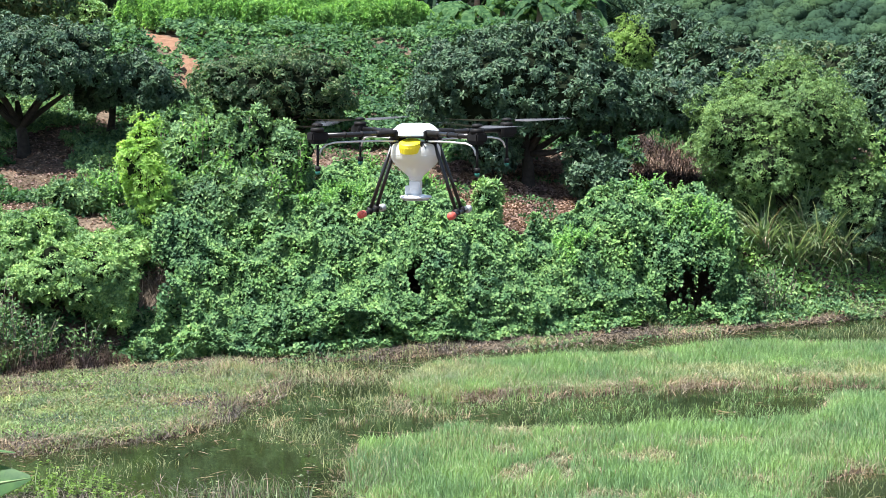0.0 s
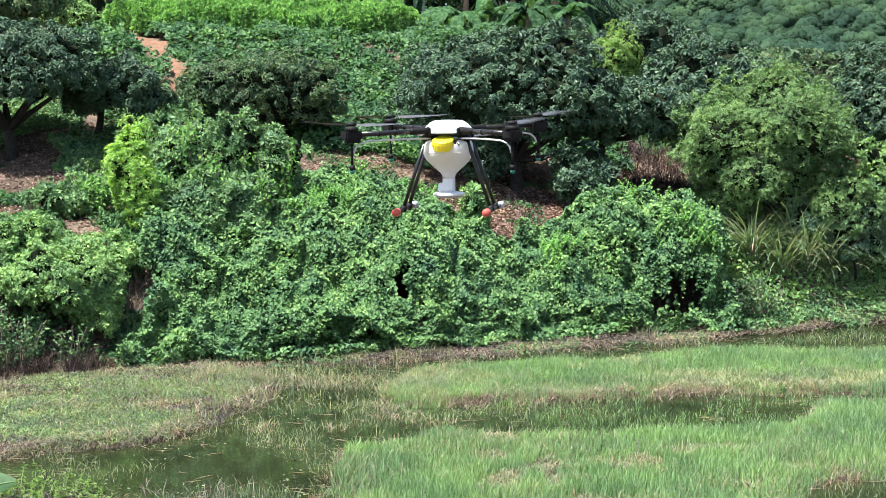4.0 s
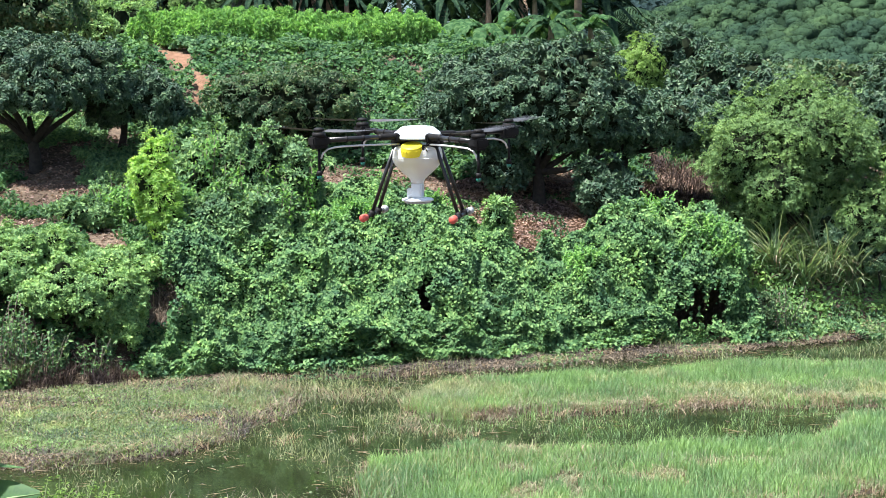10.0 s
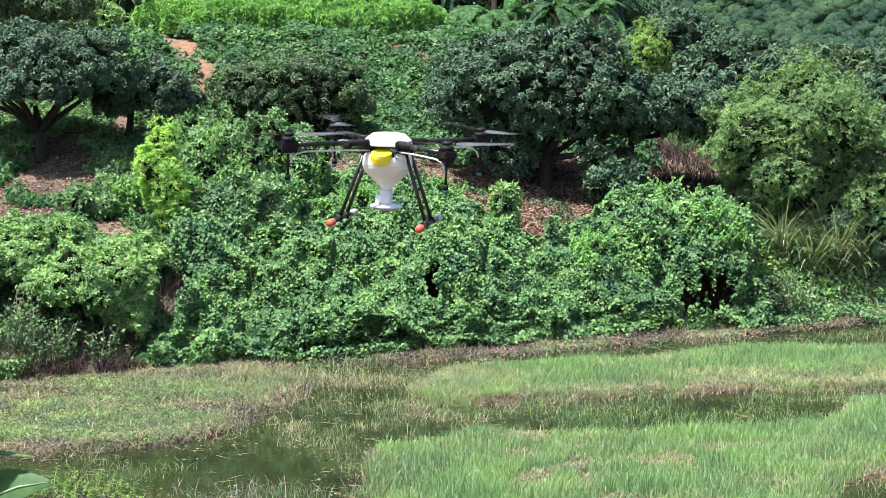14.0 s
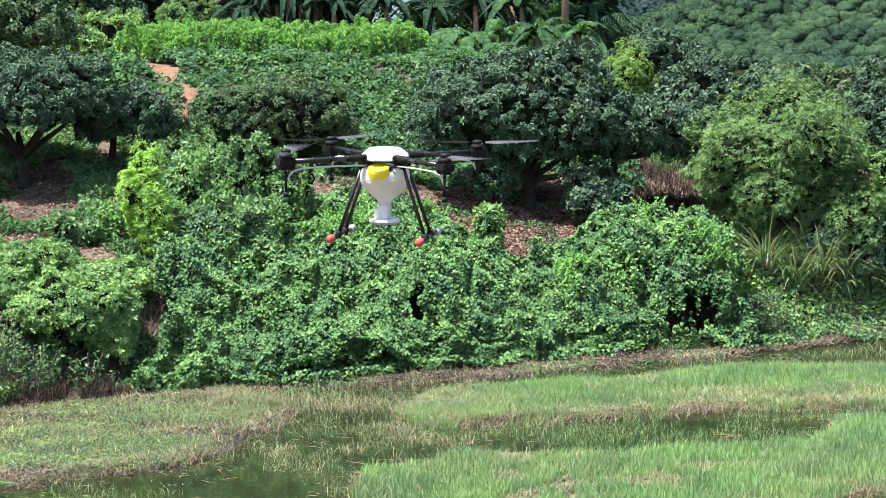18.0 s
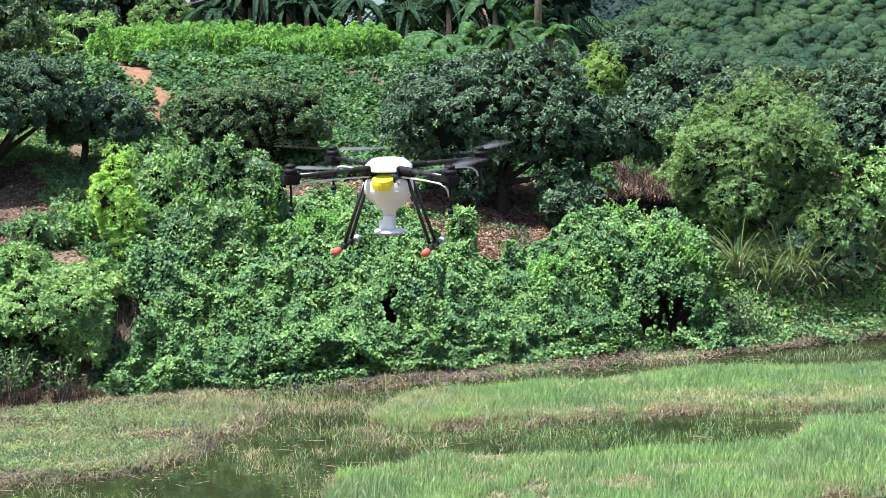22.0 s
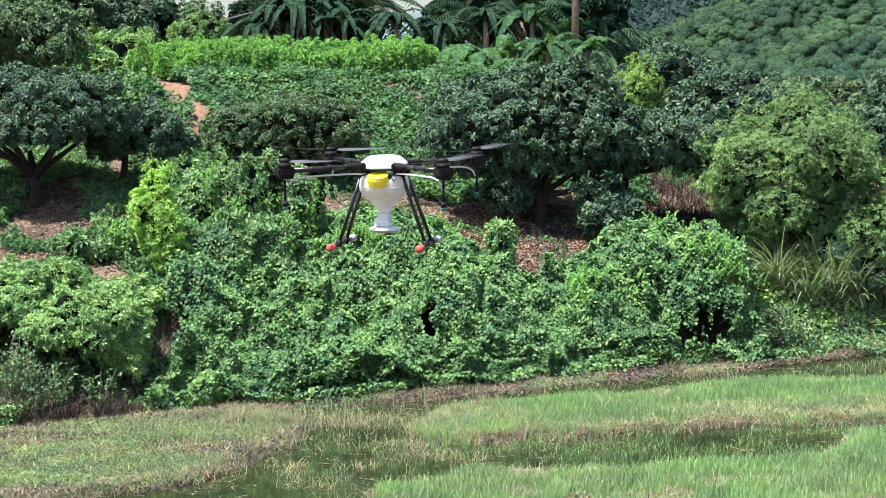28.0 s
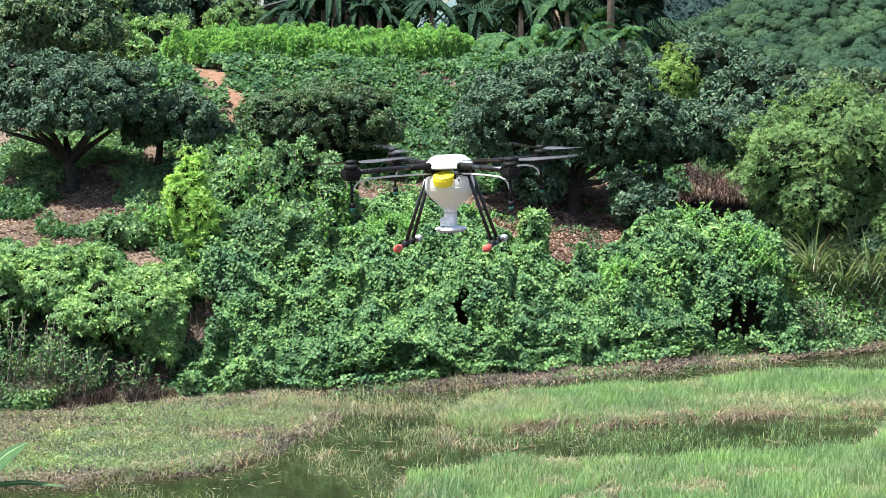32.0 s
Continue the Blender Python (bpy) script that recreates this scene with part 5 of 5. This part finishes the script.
def palm(seed, at, tall, fronds=26, length=2.7, trunk=0.12, material=None):
    rng = np.random.default_rng(seed)
    z = float(ground_z(at[0], at[1])) - 0.05
    t = thing("palm_tree", (at[0], at[1], z), "palm with a slim grey trunk and dark feathery fronds", "palm tree", "palms on the ridge")
    part("trunk", tube_bm([(0, 0, 0), (0.05, 0, tall * 0.5), (0, 0.05, tall)], [trunk * 1.3, trunk, trunk * 0.8]), PALE_BARK, t)
    for k in range(fronds):
        rise, arch = rng.uniform(0.1, 1.25), rng.uniform(1.2, 2.2)
        v, f = [], []
        for i in range(22):
            u = 0.12 + 0.88 * i / 22
            ang = rise - arch * u * 0.8
            p = np.array([length * u * math.cos(rise - arch * u * 0.4), 0, length * u * math.sin(rise - arch * u * 0.7)])
            for sd in (-1, 1):
                w = 0.62 * math.sin(math.pi * (0.12 + 0.8 * u)) * rng.uniform(0.8, 1.1)
                tip = p + np.array([0.35 * w, sd * w * 0.8, -0.45 * w])
                along = np.array([math.cos(ang), 0, math.sin(ang)]) * 0.05
                j = len(v)
                v += [p - along, p + along, tip]
                f.append((j, j + 1, j + 2))
        put("frond", mesh_from("frond", v, f, material or BACKLIT_LEAF), t, "", pose(0, 0, tall, 0, 0, k * 137.5))


for k, (x, y, tall) in enumerate(((4.25, 59.4, 5.2), (-5.2, 63.0, 2.2), (-3.6, 63.5, 2.2), (2.6, 64, 2.0), (1.0, 64.5, 1.8), (5.6, 63.5, 1.6), (-2.9, 66, 2.6))):
    palm(120 + k, (x, y), tall)


# ---- trees behind the ridge ----
for k, (x, y, h) in enumerate(((-14.5, 62, 3.3), (-12.2, 64, 2.3), (-17, 56, 3.4), (-11.0, 68, 2.1), (-16.5, 70, 4.4), (-13.5, 74, 2.2))):
    tree(140 + k, (x, y), "olive green tree behind the ridge", "tree", (0, 0, h * 0.8), (2.6, 2.2, h * 0.6), 60, 60, 0.6, 0.26, 0.45, (OLIVE, LONGAN, FEATHER)[k % 3], 0.12, limbs=4, name="ridge_tree")


for k, (x, y, h) in enumerate(((1.6, 66.5, 3.6), (3.6, 66.0, 3.2), (5.4, 67, 3.0), (-7.0, 66.5, 2.6), (-5.6, 66.0, 3.3), (-4.4, 66.4, 2.6), (0.2, 67, 2.2), (7.0, 66.5, 2.6))):
    tree(160 + k, (x, y), "tree behind the banana plants, shade painted into its leaf colour", "tree", (0, 0, h * 0.8), (1.7, 1.6, h * 0.55), 70, 70, 0.42, 0.22, 0.45, BACKLIT_LEAF, 0.12, limbs=4, name="ridge_tree")


tree(170, (-9.2, 62.0), "low yellow-green tree beside the banana plants", "tree", (0, 0, 1.5), (1.1, 0.9, 0.8), 60, 80, 0.3, 0.14, 0.45, FEATHER, 0.07, limbs=5, name="ridge_tree")


for k, (x, y, rx, h) in enumerate(((-11.6, 55.2, 0.9, 0.7), (-12.6, 56.0, 1.0, 0.9), (-11.4, 57.0, 1.0, 0.9), (-13.2, 58.5, 1.4, 1.3), (-11.0, 59.5, 1.2, 1.2))):
    bush(190 + k, (x, y), "low yellow-green bush beside the row crop", (rx, 0.9, h), 50, 80, 0.28, 0.13, 0.4, (LIGHT_BUSH, FEATHER)[k % 2], lift=0.6)
tree(196, (-13.0, 62.5), "dark tree behind the row crop", "tree", (0, 0, 1.5), (2.2, 1.8, 1.2), 80, 80, 0.5, 0.24, 0.45, LONGAN, 0.12, limbs=5, name="ridge_tree")


def shed(at):
    z = float(ground_z(at[0], at[1])) - 0.03
    t = thing("shed", (at[0], at[1], z), "small open shed with a grey sloping sheet roof behind the crop", "shed")
    bm = box_bm(2.6, 2.2, 0.05, (0, 0, 0), 0.01)
    for k in range(12):
        box_bm(0.03, 2.2, 0.03, (-1.2 + k * 0.22, 0, 0.035), 0.0, bm)
    bmesh.ops.transform(bm, matrix=pose(0, 0, 2.2, 0, -14, 0), verts=bm.verts)
    part("roof", bm, SHEET, t, "grey sheet roof", False)
    for sx, h in ((-1, 1.93), (1, 2.42)):
        for sy in (-1, 1):
            part("post", box_bm(0.09, 0.09, h, (sx * 1.05, sy * 0.9, h / 2), 0.01), PALE_BARK, t, "", False)
    part("back_wall", box_bm(2.1, 0.05, 1.7, (0, 0.95, 0.85), 0.005), SHEET, t, "", False)


shed((-7.6, 64.8))


# ---- near banana leaf by the camera's own bank ----
def strap_leaf(name, rib, near_w, far_w, tip_taper, steps=18):
    """A banana leaf along a curved midrib, its two halves hanging at their own width and slope."""
    pts = [Vector(p) for p in rib]
    v, f = [], []
    for i in range(steps + 1):
        u = i / steps * (len(pts) - 1)
        k = min(int(u), len(pts) - 2)
        p = pts[k].lerp(pts[k + 1], u - k)
        w = max(0.02, math.sin(math.pi * min(0.985, 0.12 + 0.88 * i / steps)) ** tip_taper)
        rip = 1 + 0.03 * math.sin(i * 2.4)
        n0, n1 = Vector(near_w) * w * rip, Vector(far_w) * w
        v += [p + n0, p + n0 * 0.5 + Vector((0, 0, 0.012 * w)), p, p + n1 * 0.5 + Vector((0, 0, 0.012 * w)), p + n1]
        if i:
            b = len(v) - 10
            f += [(b + j, b + j + 1, b + j + 6, b + j + 5) for j in range(4)]
    return mesh_from(name, v, f, NEAR_LEAF, True)


def near_banana():
    x, y = -3.39, 10.0
    z = float(ground_z(x, y)) - 0.03
    t = thing("banana_plant", (x, y, z), "young banana plant with broad shiny leaves on the near bank", "banana plant")
    base = 3.5 - z
    part("stem", tube_bm([(0, 0, 0), (0.03, 0, base * 0.5), (0, 0.02, base)], [0.07, 0.06, 0.035]), NEAR_LEAF, t)

    def at(px, dy, pz):
        return (px - x, dy, pz - z)

    for rib, near_w, far_w, taper in (
            (((0, 0, base), at(-3.09, 0, 3.62), at(-2.92, 0, 3.70), at(-2.68, 0, 3.79), at(-2.49, 0, 3.82)), (0.03, -0.05, -0.09), (-0.06, 0.12, 0.13), 0.7),
            (((0, 0, base), at(-3.19, 0.05, 3.8), at(-3.04, 0.05, 3.97), at(-2.84, 0.05, 3.99), at(-2.59, 0.05, 3.965)), (0, -0.05, -0.004), (0, 0.06, 0.008), 0.6),
            (((0, 0, base), at(-3.20, 0, 3.9), at(-3.04, 0, 4.08), at(-2.92, 0, 4.18), at(-2.80, 0, 4.25)), (0.03, -0.12, -0.05), (-0.02, 0.12, 0.03), 0.7),
            (((0, 0, base), (-0.2, 0.1, base + 0.35), (-0.45, 0.2, base + 0.5), (-0.75, 0.3, base + 0.45)), (0.05, -0.12, -0.04), (-0.05, 0.12, -0.04), 0.6),
            (((0, 0, base), (0.05, 0.25, base + 0.2), (0.0, 0.5, base + 0.25), (0.0, 0.8, base + 0.1)), (-0.12, 0, -0.04), (0.12, 0, -0.04), 0.6)):
        leaf = put("leaf", strap_leaf("leaf", rib, near_w, far_w, taper), t)
        part("midrib", tube_bm(rib, [0.012] + [0.009] * (len(rib) - 2) + [0.003], 6), RIB, leaf, "pale midrib")


near_banana()


# ---- the drone ----
BLACK = plain_material("black_carbon", (0.008, 0.008, 0.009), (0.016, 0.016, 0.017), 0.3, 30.0, spec=0.5)
MATT = plain_material("black_plastic", (0.006, 0.006, 0.0065), (0.012, 0.012, 0.013), 0.6, 20.0, spec=0.2)
BLADE = plain_material("grey_blade", (0.05, 0.05, 0.052), (0.08, 0.08, 0.083), 0.4, 12.0)
WHITE = plain_material("white_plastic", (0.74, 0.79, 0.82), (0.80, 0.85, 0.87), 0.4, 6.0)
SHELL = plain_material("white_shell", (0.52, 0.59, 0.62), (0.60, 0.67, 0.70), 0.35, 4.0)
HOSE = plain_material("white_hose", (0.62, 0.63, 0.62), (0.74, 0.75, 0.74), 0.4, 10.0)
YELLOW = plain_material("yellow_cap", (0.88, 0.76, 0.03), (0.93, 0.83, 0.06), 0.45, 8.0)
RED = plain_material("red_plug", (0.48, 0.08, 0.06), (0.60, 0.13, 0.09), 0.5, 12.0)
GREY = plain_material("grey_plastic", (0.34, 0.37, 0.38), (0.46, 0.49, 0.50), 0.5, 8.0)
GREEN = plain_material("green_nozzle", (0.01, 0.12, 0.085), (0.02, 0.18, 0.13), 0.5, 15.0)


def tank_material():
    m, nt, b = nodes_of("milky_tank")
    nt.links.new(ramp(nt, noise_fac(nt, 3.0), [(0.3, (0.93, 0.96, 0.97)), (0.7, (0.96, 0.98, 0.98))]), b.inputs["Base Color"])
    b.inputs["Roughness"].default_value = 0.4
    tr = nt.nodes.new("ShaderNodeBsdfTranslucent")
    tr.inputs["Color"].default_value = (0.97, 0.99, 0.99, 1)
    mix = nt.nodes.new("ShaderNodeMixShader")
    mix.inputs["Fac"].default_value = 0.5
    nt.links.new(b.outputs["BSDF"], mix.inputs[1])
    nt.links.new(tr.outputs["BSDF"], mix.inputs[2])
    clear = nt.nodes.new("ShaderNodeBsdfTransparent")
    clear.inputs["Color"].default_value = (0.97, 0.98, 0.96, 1)
    thin = nt.nodes.new("ShaderNodeMixShader")
    thin.inputs["Fac"].default_value = 0.05
    nt.links.new(mix.outputs["Shader"], thin.inputs[1])
    nt.links.new(clear.outputs["BSDF"], thin.inputs[2])
    nt.links.new(thin.outputs["Shader"], nt.nodes["Material Output"].inputs["Surface"])
    return m


TANK = tank_material()
ARM = 0.65


def rotor_bm():
    """A two-bladed folding propeller of 0.38 m radius, with twist and taper."""
    bm = bmesh.new()
    for turn in (0, math.pi):
        rows = []
        for i in range(9):
            u = 0.05 + 0.33 * i / 8
            chord = (0.028, 0.042, 0.050, 0.047, 0.043, 0.038, 0.033, 0.028, 0.016)[i]
            tw = radians(20 - 14 * i / 8)
            ring = []
            for dx, dz in ((-0.5, 0), (0, 0.06), (0.5, 0), (0, -0.04)):
                cx, cz = dx * chord * math.cos(tw) - dz * chord * math.sin(tw), dx * chord * math.sin(tw) + dz * chord * math.cos(tw)
                x, y = u, cx
                ring.append(bm.verts.new((x * math.cos(turn) - y * math.sin(turn), x * math.sin(turn) + y * math.cos(turn), cz + 0.012 * (i / 8) ** 2)))
            rows.append(ring)
        for a, b in zip(rows, rows[1:]):
            for j in range(4):
                bm.faces.new((a[j], a[(j + 1) % 4], b[(j + 1) % 4], b[j]))
        bm.faces.new(rows[0][::-1])
        bm.faces.new(rows[-1])
    return bm


def make_drone():
    d = thing("agricultural_drone", (0, 9.8, 5.9), "black four-rotor spreading drone with a milky white hopper, hovering", "drone")
    # cover with faceted, rounded corners
    cover = lathe_bm([(0, 0.054), (0.088, 0.054), (0.106, 0.047), (0.142, 0.020), (0.153, 0.006), (0.155, -0.016), (0.10, -0.019), (0, -0.019)], 8, None, (1, 0.92))
    bmesh.ops.transform(cover, matrix=Matrix.Rotation(radians(22.5 + 12), 4, "Z"), verts=cover.verts)
    bmesh.ops.bevel(cover, geom=[e for e in cover.edges if e.calc_length() > 0.012], offset=0.004, segments=2, affect="EDGES")
    part("cover", cover, SHELL, d, "glossy white cover with bevelled facets", False)
    bm = box_bm(0.24, 0.22, 0.006, (0, 0, -0.023), 0.002)
    part("frame_plate", bm, BLACK, d, "", False)
    part("frame_plate", box_bm(0.22, 0.2, 0.006, (0, 0, -0.052), 0.002), BLACK, d, "", False)
    for sx in (-1, 1):
        for sy in (-1, 1):
            part("spacer", tube_bm([(sx * 0.085, sy * 0.075, -0.052), (sx * 0.085, sy * 0.075, -0.02)], 0.012), MATT, d)
    # hopper
    hop = part("hopper", lathe_bm([(0.0, -0.056), (0.118, -0.056), (0.134, -0.064), (0.144, -0.082), (0.148, -0.112), (0.147, -0.138), (0.138, -0.162), (0.118, -0.188),
                                   (0.088, -0.217), (0.062, -0.240), (0.046, -0.254), (0.040, -0.266), (0.038, -0.28), (0.0, -0.28)], 56), TANK, d, "milky translucent plastic hopper")
    part("seam", lathe_bm([(0.1470, -0.123), (0.1490, -0.124), (0.1490, -0.126), (0.1470, -0.127)], 56), TANK, hop)
    cap = lathe_bm([(0, 0.022), (0.052, 0.022), (0.058, 0.017), (0.060, 0.0), (0.060, -0.028), (0.0, -0.03)], 40)
    for j in range(20):
        w = 2 * math.pi * j / 20
        bmesh.ops.create_cube(cap, size=1.0, matrix=Matrix.Rotation(w, 4, "Z") @ Matrix.Translation((0.0605, 0, -0.008)) @ Matrix.Diagonal((0.0025, 0.006, 0.026, 1)))
    bmesh.ops.transform(cap, matrix=pose(-0.005, -0.112, -0.070, 17, 0, 0) @ Matrix.Diagonal((1.08, 1.08, 1.15, 1)), verts=cap.verts)
    part("cap", cap, YELLOW, hop, "yellow screw cap", False)
    strainer = lathe_bm([(0, -0.10), (0.030, -0.10), (0.046, 0.0), (0.046, 0.01), (0, 0.01)], 24)
    bmesh.ops.transform(strainer, matrix=pose(-0.005, -0.085, -0.085, 10, 0, 0), verts=strainer.verts)
    part("strainer", strainer, YELLOW, hop, "yellow strainer basket inside the hopper")
    # spreader
    sp = part("spreader_neck", box_bm(0.066, 0.066, 0.09, (0, 0, -0.322), 0.008), WHITE, d, "white spreader neck", False)
    part("gate_motor", box_bm(0.03, 0.05, 0.05, (-0.045, 0, -0.337), 0.004), WHITE, sp, "", False)
    part("spreader_disc", lathe_bm([(0, -0.364), (0.05, -0.364), (0.088, -0.370), (0.094, -0.374), (0.094, -0.381), (0.088, -0.384), (0, -0.384)], 48), WHITE, d, "flat white spreading disc")
    part("disc_plate", lathe_bm([(0, -0.385), (0.078, -0.385), (0.078, -0.395), (0, -0.395)], 40), GREY, d)
    # landing gear
    for sx in (-1, 1):
        gear = part("skid", tube_bm([(sx * 0.265, -0.20, -0.464), (sx * 0.265, 0.20, -0.464)], 0.0125, 12), BLACK, d)
        part("end_plug", tube_bm([(sx * 0.265, -0.262, -0.464), (sx * 0.265, -0.255, -0.464), (sx * 0.265, -0.20, -0.464), (sx * 0.265, -0.19, -0.464)], [0.018, 0.023, 0.022, 0.016], 16), RED, gear, "red rubber end plug")
        part("end_plug", tube_bm([(sx * 0.265, 0.262, -0.464), (sx * 0.265, 0.255, -0.464), (sx * 0.265, 0.20, -0.464), (sx * 0.265, 0.19, -0.464)], [0.018, 0.022, 0.022, 0.016], 16), GREY, gear, "grey rubber end plug")
        for sy in (-1, 1):
            leg = part("leg", tube_bm([(sx * 0.118, sy * 0.05, -0.04), (sx * 0.262, sy * 0.075, -0.462)], 0.0108, 12), BLACK, d)
            part("foot_joint", tube_bm([(sx * 0.255, sy * 0.074, -0.44), (sx * 0.266, sy * 0.076, -0.474)], 0.02, 12), MATT, leg)
            part("leg_clamp", box_bm(0.05, 0.045, 0.04, (sx * 0.118, sy * 0.05, -0.045), 0.005), MATT, leg, "", False)
    # arms with motors, nozzles and hoses
    rotors = []
    for k, turn in enumerate((45, 135, 225, 315)):
        a = radians(turn)
        m = Matrix.Rotation(a, 4, "Z")

        def placed(bm):
            bmesh.ops.transform(bm, matrix=m, verts=bm.verts)
            return bm
        arm = part("arm", placed(tube_bm([(0.12, 0, 0), (ARM, 0, 0)], 0.0145, 16)), BLACK, d)
        part("arm_sleeve", placed(tube_bm([(0.115, 0, 0), (0.13, 0, 0), (0.25, 0, 0), (0.265, 0, 0)], [0.019, 0.021, 0.020, 0.016], 16)), MATT, arm)
        part("arm_root", placed(box_bm(0.07, 0.06, 0.045, (0.12, 0, -0.008), 0.006)), MATT, arm, "", False)
        for r in (0.36, 0.47):
            part("cable_tie", placed(tube_bm([(r, 0, 0), (r + 0.008, 0, 0)], 0.019, 14)), MATT, arm)
        part("motor_mount", placed(box_bm(0.105, 0.075, 0.05, (ARM, 0, -0.004), 0.008)), MATT, arm, "", False)
        part("speed_controller", placed(box_bm(0.085, 0.055, 0.018, (ARM - 0.005, 0, -0.036), 0.005)), MATT, arm, "", False)
        bm = lathe_bm([(0, 0.046), (0.03, 0.046), (0.038, 0.042), (0.039, 0.02), (0, 0.018)], 28)
        bmesh.ops.translate(bm, vec=(ARM, 0, 0), verts=bm.verts)
        part("motor", placed(bm), MATT, arm)
        part("nozzle_rod", placed(tube_bm([(ARM, 0, -0.05), (ARM, 0, -0.185)], 0.0075, 10)), MATT, arm)
        noz = part("nozzle_body", placed(tube_bm([(ARM, 0, -0.172), (ARM, 0, -0.2)], 0.016, 12)), MATT, arm)
        part("nozzle_tip", placed(tube_bm([(ARM, 0, -0.198), (ARM, 0, -0.214), (ARM, 0, -0.222)], [0.0145, 0.0145, 0.008], 12)), GREEN, noz, "green nozzle tip")
        hose = [(0.12, 0.0, -0.046), (0.22, 0, -0.042), (0.40, 0, -0.040), (0.54, 0, -0.042), (0.595, 0, -0.053), (0.625, 0, -0.074), (ARM - 0.012, 0, -0.105)]
        part("hose", placed(tube_bm(hose, 0.0055, 10)), HOSE, arm, "thin white hose")
        rot = part("propeller", rotor_bm(), BLADE, d, "dark grey two-bladed propeller", False)
        hub = lathe_bm([(0, 0.014), (0.018, 0.014), (0.03, 0.008), (0.03, -0.006), (0, -0.006)], 20)
        part("propeller_hub", hub, MATT, rot)
        rotors.append((rot, ARM * math.cos(a), ARM * math.sin(a), 1 if k % 2 else -1, 40 * k + 15))
    # receiver and wires under the cover
    part("receiver", box_bm(0.03, 0.02, 0.05, (0.055, -0.115, -0.075), 0.003), MATT, d, "", False)
    part("wire", tube_bm([(0.1, -0.1, -0.04), (0.075, -0.125, -0.06), (0.09, -0.12, -0.085)], 0.003, 8), MATT, d)
    return d, rotors


drone, ROTORS = make_drone()
YAW = -12.4
FLIGHT = (
    (0, -0.195, 9.800, 5.836), (0.5, -0.176, 9.800, 5.864), (1, -0.177, 9.800, 5.891), (1.5, -0.152, 9.800, 5.923), (2, -0.087, 9.800, 5.944),
    (2.5, -0.008, 9.800, 5.939), (3, 0.046, 9.800, 5.934), (3.5, 0.067, 9.800, 5.914), (5.5, -0.081, 9.800, 5.805), (6, -0.202, 9.800, 5.806),
    (6.5, -0.292, 9.800, 5.806), (7, -0.347, 9.800, 5.819), (7.5, -0.360, 9.800, 5.828), (8, -0.346, 9.800, 5.848), (8.5, -0.331, 9.800, 5.879),
    (9, -0.293, 9.800, 5.913), (9.5, -0.263, 9.800, 5.924), (10, -0.249, 9.800, 5.916), (10.5, -0.244, 9.800, 5.905), (11, -0.294, 9.800, 5.895),
    (11.5, -0.328, 9.800, 5.883), (12, -0.331, 9.800, 5.883), (12.5, -0.342, 9.800, 5.881), (13, -0.381, 9.800, 5.862), (13.5, -0.436, 9.800, 5.830),
    (14, -0.461, 9.800, 5.800), (14.5, -0.454, 9.800, 5.794), (16.5, -0.427, 9.800, 5.815), (17, -0.397, 9.800, 5.814), (17.5, -0.411, 9.800, 5.809),
    (18, -0.379, 9.800, 5.847), (18.5, -0.339, 9.800, 5.886), (19, -0.316, 9.800, 5.893), (19.5, -0.298, 9.800, 5.888), (20, -0.293, 9.800, 5.858),
    (20.5, -0.285, 9.800, 5.817), (21, -0.258, 9.800, 5.811), (21.5, -0.213, 9.800, 5.804), (22, -0.200, 9.800, 5.796), (22.5, -0.198, 9.800, 5.801),
    (23, -0.196, 9.800, 5.819), (23.5, -0.226, 9.800, 5.819), (24, -0.285, 9.800, 5.809), (24.5, -0.315, 9.800, 5.796), (26.5, -0.427, 9.800, 5.890),
    (27, -0.511, 9.800, 5.919), (27.5, -0.505, 9.800, 5.922), (28, -0.448, 9.800, 5.898), (28.5, -0.387, 9.800, 5.884), (29, -0.377, 9.800, 5.875),
    (29.5, -0.385, 9.800, 5.870), (30, -0.390, 9.800, 5.848), (30.5, -0.343, 9.800, 5.827), (31, -0.282, 9.800, 5.822), (31.5, -0.235, 9.800, 5.825),
    (32, -0.264, 9.800, 5.828),
)
# seconds and lean: about the line of sight, and towards the camera
LEAN = ((0, -0.2, -0.3), (1, 0.8, 1.2), (2, -0.1, 0.5), (3, -2.2, 0.5), (6, -0.3, 0.5), (7, 0.3, 0.0), (8, -0.5, 0.4), (9, -1.3, 0.2), (10, -0.6, 1.7), (11, 1.3, 2.4), (12, 0.4, 2.3), (13, 1.7, 2.7), (14, 2.2, 2.6), (17, -0.6, 3.5), (18, 1.0, 2.6), (19, 1.3, 1.5), (20, 0.4, 2.9), (21, 0.3, 4.0), (22, -0.5, 3.9), (23, -0.3, 1.7), (24, 0.2, 2.7), (27, 3.1, 2.0), (28, 0.1, 2.0), (29, -0.5, 1.9), (30, 0.7, 2.2), (31, -1.8, 1.9), (32, -1.4, 1.7))
MARK = Vector((-0.005, -0.135, -0.072))


def motions():
    rows = []
    for t, x, y, z in FLIGHT:
        roll = float(np.interp(t, [r[0] for r in LEAN], [r[1] for r in LEAN]))
        pitch = float(np.interp(t, [r[0] for r in LEAN], [r[2] for r in LEAN]))
        turn = Euler((radians(pitch), radians(roll), 0)).to_matrix() @ Euler((0, 0, radians(YAW))).to_matrix()
        place = Vector((x, y, z)) - turn @ MARK
        rows.append((t, Matrix.Translation(place) @ turn.to_4x4()))
    walk(drone, rows)
    for rot, x, y, way, start in ROTORS:
        walk(rot, [(k / 30, pose(x, y, 0.058, 0, 0, start + way * 76.0 * k)) for k in range(961)])


motions()
